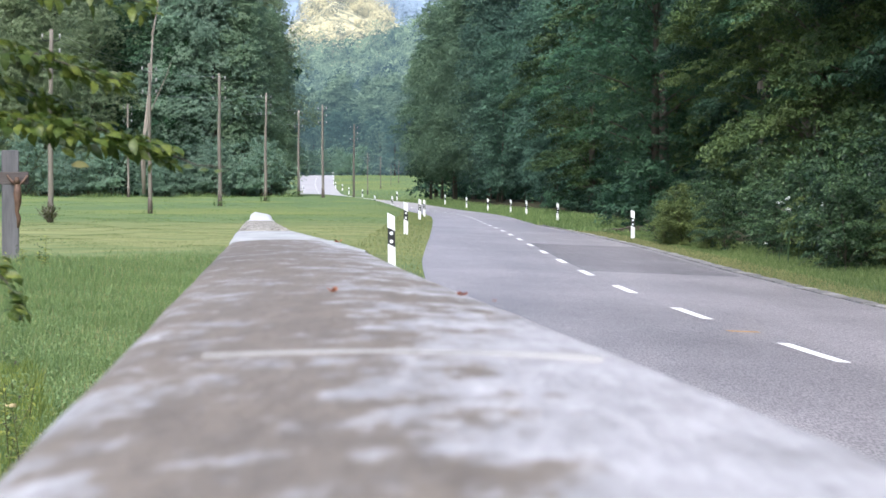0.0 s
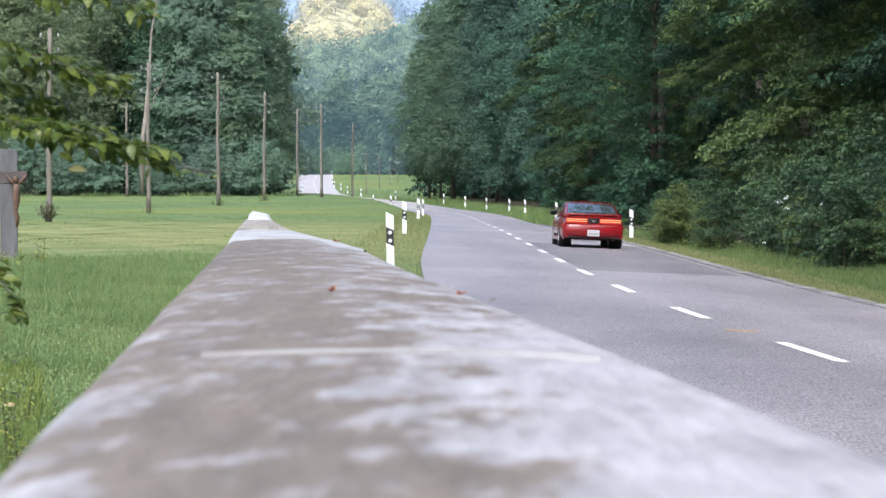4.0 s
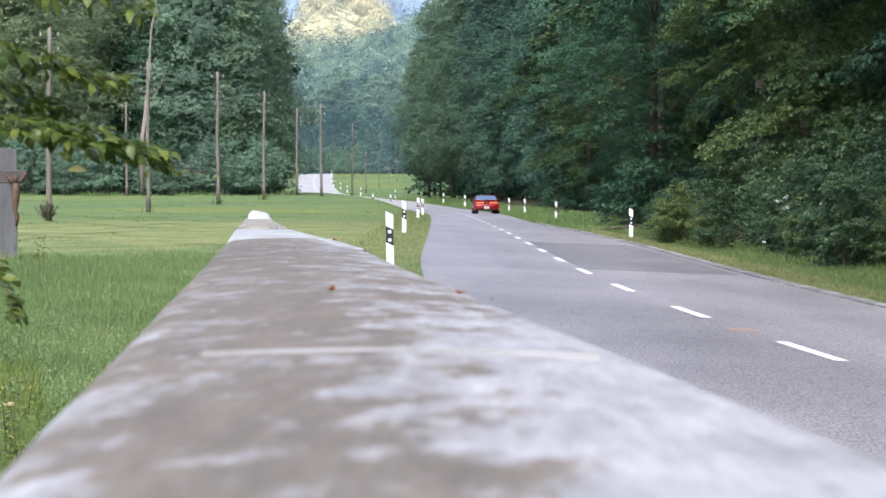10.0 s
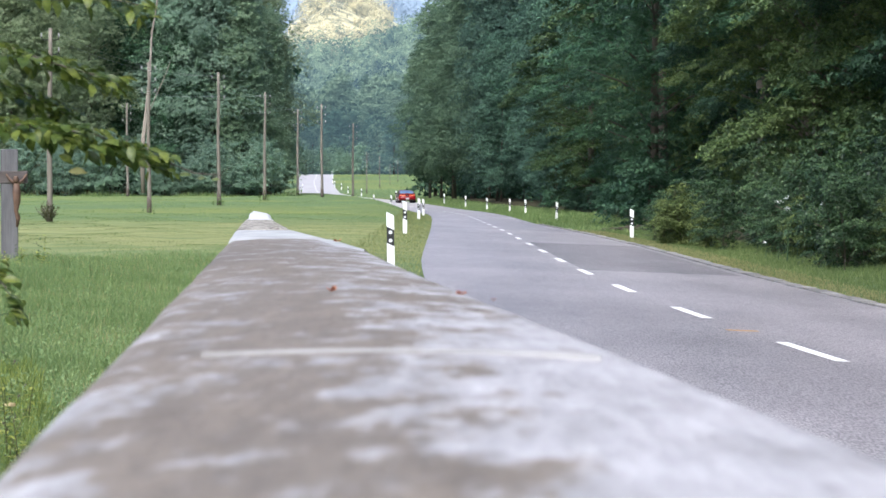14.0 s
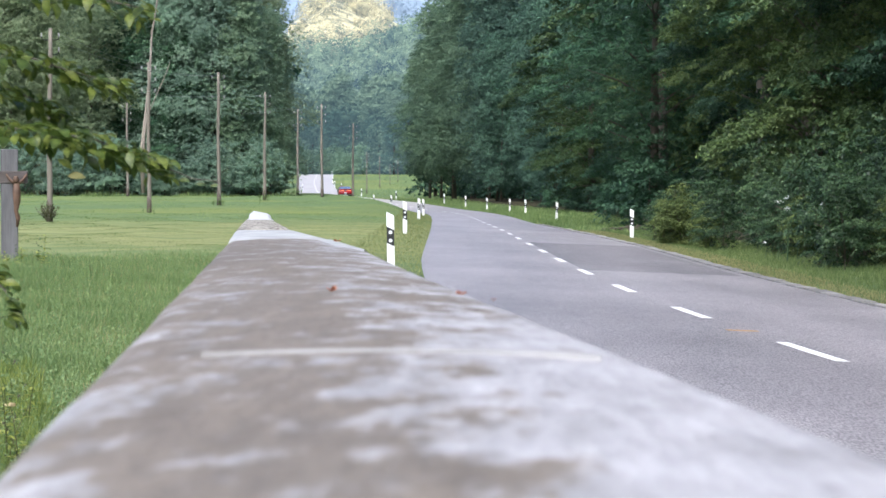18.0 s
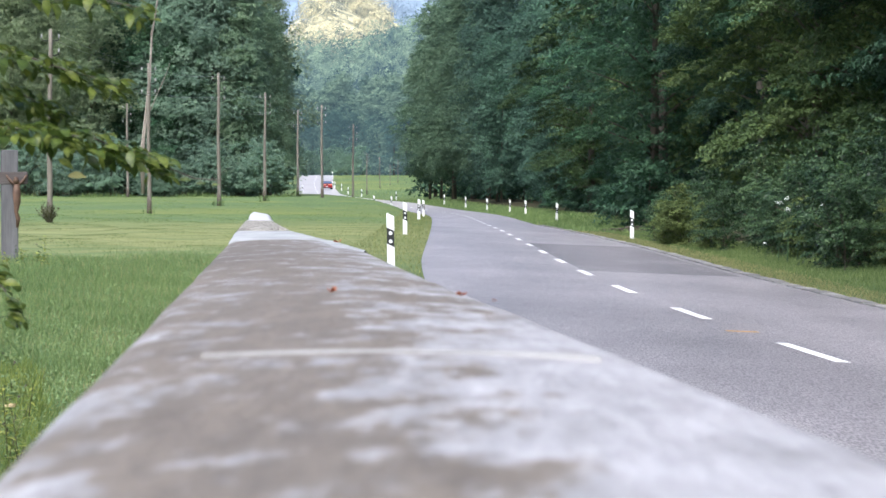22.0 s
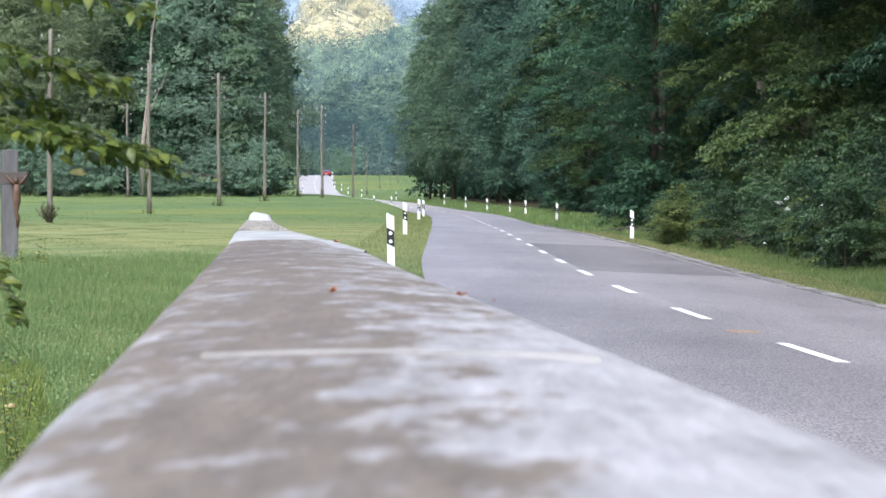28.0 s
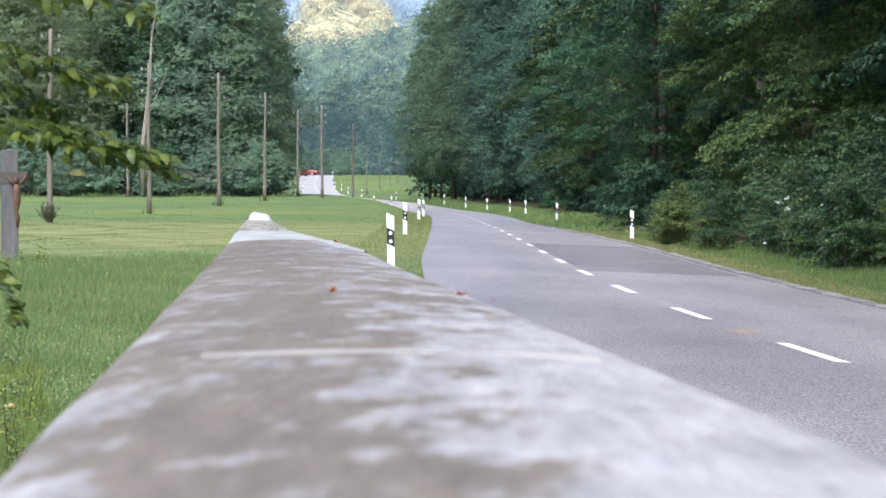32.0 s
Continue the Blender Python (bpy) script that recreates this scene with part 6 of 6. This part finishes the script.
# ---- what lies on the wall ----
def fallen_leaf(x, y, size, turn, lift=0.0):
    xl, xr, top = wall_line(y)
    bm = bmesh.new()
    n = 10
    rim = [bm.verts.new((math.cos(2 * math.pi * k / n) * size * (0.6 + 0.4 * (k % 2)), math.sin(2 * math.pi * k / n) * size * 0.6, size * (0.25 + 0.35 * (k % 3 == 0)))) for k in range(n)]
    mid = bm.verts.new((0, 0, 0.0))
    for k in range(n):
        bm.faces.new((mid, rim[k], rim[(k + 1) % n]))
    bmesh.ops.solidify(bm, geom=bm.faces[:], thickness=0.0015)
    leaf = part("fallen_leaf", bm, M["dead_leaf"], None)
    rise = CROWN * max(0.0, 1 - ((2 * x - xl - xr) / (xr - xl)) ** 2) if y < 14.4 else 0.0
    leaf.matrix_basis = pose(x, y, top + rise + 0.002 + lift, 0, 0, turn)
    tagged(leaf, "small curled reddish brown leaf lying on the wall", "leaf", "fallen leaves")


for x, y, s, w in ((-0.486, 13.0, 0.022, 20), (-0.171, 4.34, 0.013, 80), (0.028, 4.35, 0.011, 140), (0.075, 4.15, 0.004, 10), (-0.50, 13.2, 0.006, 60)):
    fallen_leaf(x, y, s, w)


# ---- brushwood under the trees ----
def brushwood():
    x, y, z = at_x(8.1, 122)
    heap = thing("brushwood_heap", "low heap of brown fallen branches under the trees", "brushwood", pose(x, y, z))
    r = random.Random(8)
    for k in range(14):
        a, w, h = r.uniform(-0.9, 0.9), r.uniform(-0.5, 0.5), 0.04 + 0.015 * k * r.random()
        l = r.uniform(0.2, 0.5)
        v, f = tube([(a - l, w, h), (a, w + r.uniform(-0.1, 0.1), h + r.uniform(0.01, 0.08)), (a + l, w + r.uniform(-0.2, 0.2), h + r.uniform(-0.02, 0.06))], [0.035, 0.028, 0.014], 6)
        part("fallen_branch", mesh_of("fallen_branch", v, f, M["bark"], True), None, heap)


brushwood()


# ---- wires between the poles ----
def wires():
    line = [(-16.3, 117), (-13.4, 169), (-13.2, 209), (-12.85, 250)]
    for side, drop in ((-0.36, 0.20), (0.36, 0.20), (-0.36, 1.40), (0.36, 1.40)):
        for (xa, ya), (xb, yb) in zip(line, line[1:]):
            a = Vector((xa + side, ya, at_x(xa, ya)[2] + 8.0 - drop))
            b = Vector((xb + side, yb, at_x(xb, yb)[2] + 8.0 - drop))
            pts = [a.lerp(b, k / 8) - Vector((0, 0, 0.55 * 4 * (k / 8) * (1 - k / 8))) for k in range(9)]
            v, f = tube(pts, [0.006] * 9, 4)
            tagged(new("wire", mesh_of("wire", v, f, M["steel"], True)), "thin grey overhead wire between wooden poles", "cable", "overhead wires")


wires()


# ---- what moves ----
def along(s):
    """The pose of the car when its rear axle is at s (the road's y), in the right-hand lane."""
    d = float(np.interp(s, (40, 64, 118, 138, 178, 220, 400), (1.80, 1.76, 1.59, 1.65, 1.70, 1.75, 1.80)))
    y0, y1 = s, s + 2.57
    p0 = Vector((float(centre(y0) + d), y0, float(road_z(d, y0))))
    p1 = Vector((float(centre(y1) + d), y1, float(road_z(d, y1))))
    f = (p1 - p0).normalized()
    f.x -= float(np.interp(s, (20, 60, 110), (0.035, 0.035, 0.0)))
    f.normalize()
    r = Vector((1.0, 0.0, -float(crossfall(y0)))).normalized()
    r = (r - f * r.dot(f)).normalized()
    u = r.cross(f)
    m = Matrix((r, f, u)).transposed().to_4x4()
    m.translation = p0
    return m


DRIVE = [(0.0, 16.5), (0.5, 24.0), (1.0, 32.0), (1.5, 39.2), (2.0, 46.8), (2.5, 55.2), (3.0, 64.2), (3.5, 73.2), (4.5, 90.5), (5.5, 109.0), (6.0, 118.0), (7.0, 138.0),
         (8.0, 158.0), (9.0, 178.0), (10.0, 200.0), (11.0, 222.0), (12.0, 244.0), (13.0, 268.0), (14.0, 291.0), (15.0, 314.0), (16.5, 346.0), (18.0, 377.0), (19.0, 398.0),
         (20.0, 418.0), (22.0, 460.0), (24.0, 495.0), (25.5, 517.0), (27.5, 546.0), (29.0, 560.0)]
# beyond the crest it slows and turns off to the left
TURN = [(t, pose(x, y, float(level(y)), 0, 0, w)) for t, x, y, w in ((30.5, -23.45, 566, 12), (31.0, -23.4, 568, 48), (31.5, -24.7, 569.5, 68), (32.0, -26.2, 570, 76))]


# the twigs' slow nodding: seconds and hundredths of a radian, upwards
NOD = [(0.0, 1.7), (0.4, 1.2), (0.8, 0.65), (1.2, 0.9), (2.0, 0.9), (2.5, 1.7), (3.0, 1.3), (3.5, 0.9), (5.5, 0.25), (6.0, -1.05), (6.5, -0.4), (7.0, 0.4), (7.5, 0.1), (8.0, -0.65), (8.5, -1.3),
       (9.5, 0.1), (10.5, 0.65), (11.5, -0.9), (12.5, -0.9), (13.5, -0.1), (14.5, 0.4), (15.7, -0.3), (17.0, -0.8), (18.0, -0.65), (19.0, -0.2), (20.0, -1.05), (21.0, -0.4), (22.0, -0.4), (24.0, -1.05),
       (25.0, 0.4), (26.5, 0.0), (28.0, 0.25), (30.0, -0.1), (31.0, -0.8), (32.0, 0.1)]


def motions():
    for k, (branch, hold) in enumerate(SWAYING):
        part_of = (1.0, 0.55, 0.6, 0.5, 0.8)[k]
        walk(branch, [(t, Matrix.Translation(hold) @ pose(0, 0, 0, 0, -math.degrees(a / 100) * part_of, math.degrees(a / 300) * part_of)) for t, a in NOD])
    walk(CAR, [(t, along(s)) for t, s in DRIVE] + TURN)
    for wheel, x, y in WHEELS:
        walk(wheel, [(k * 0.25, pose(x, y, TYRE, -80.0 * k)) for k in range(129)])


motions()
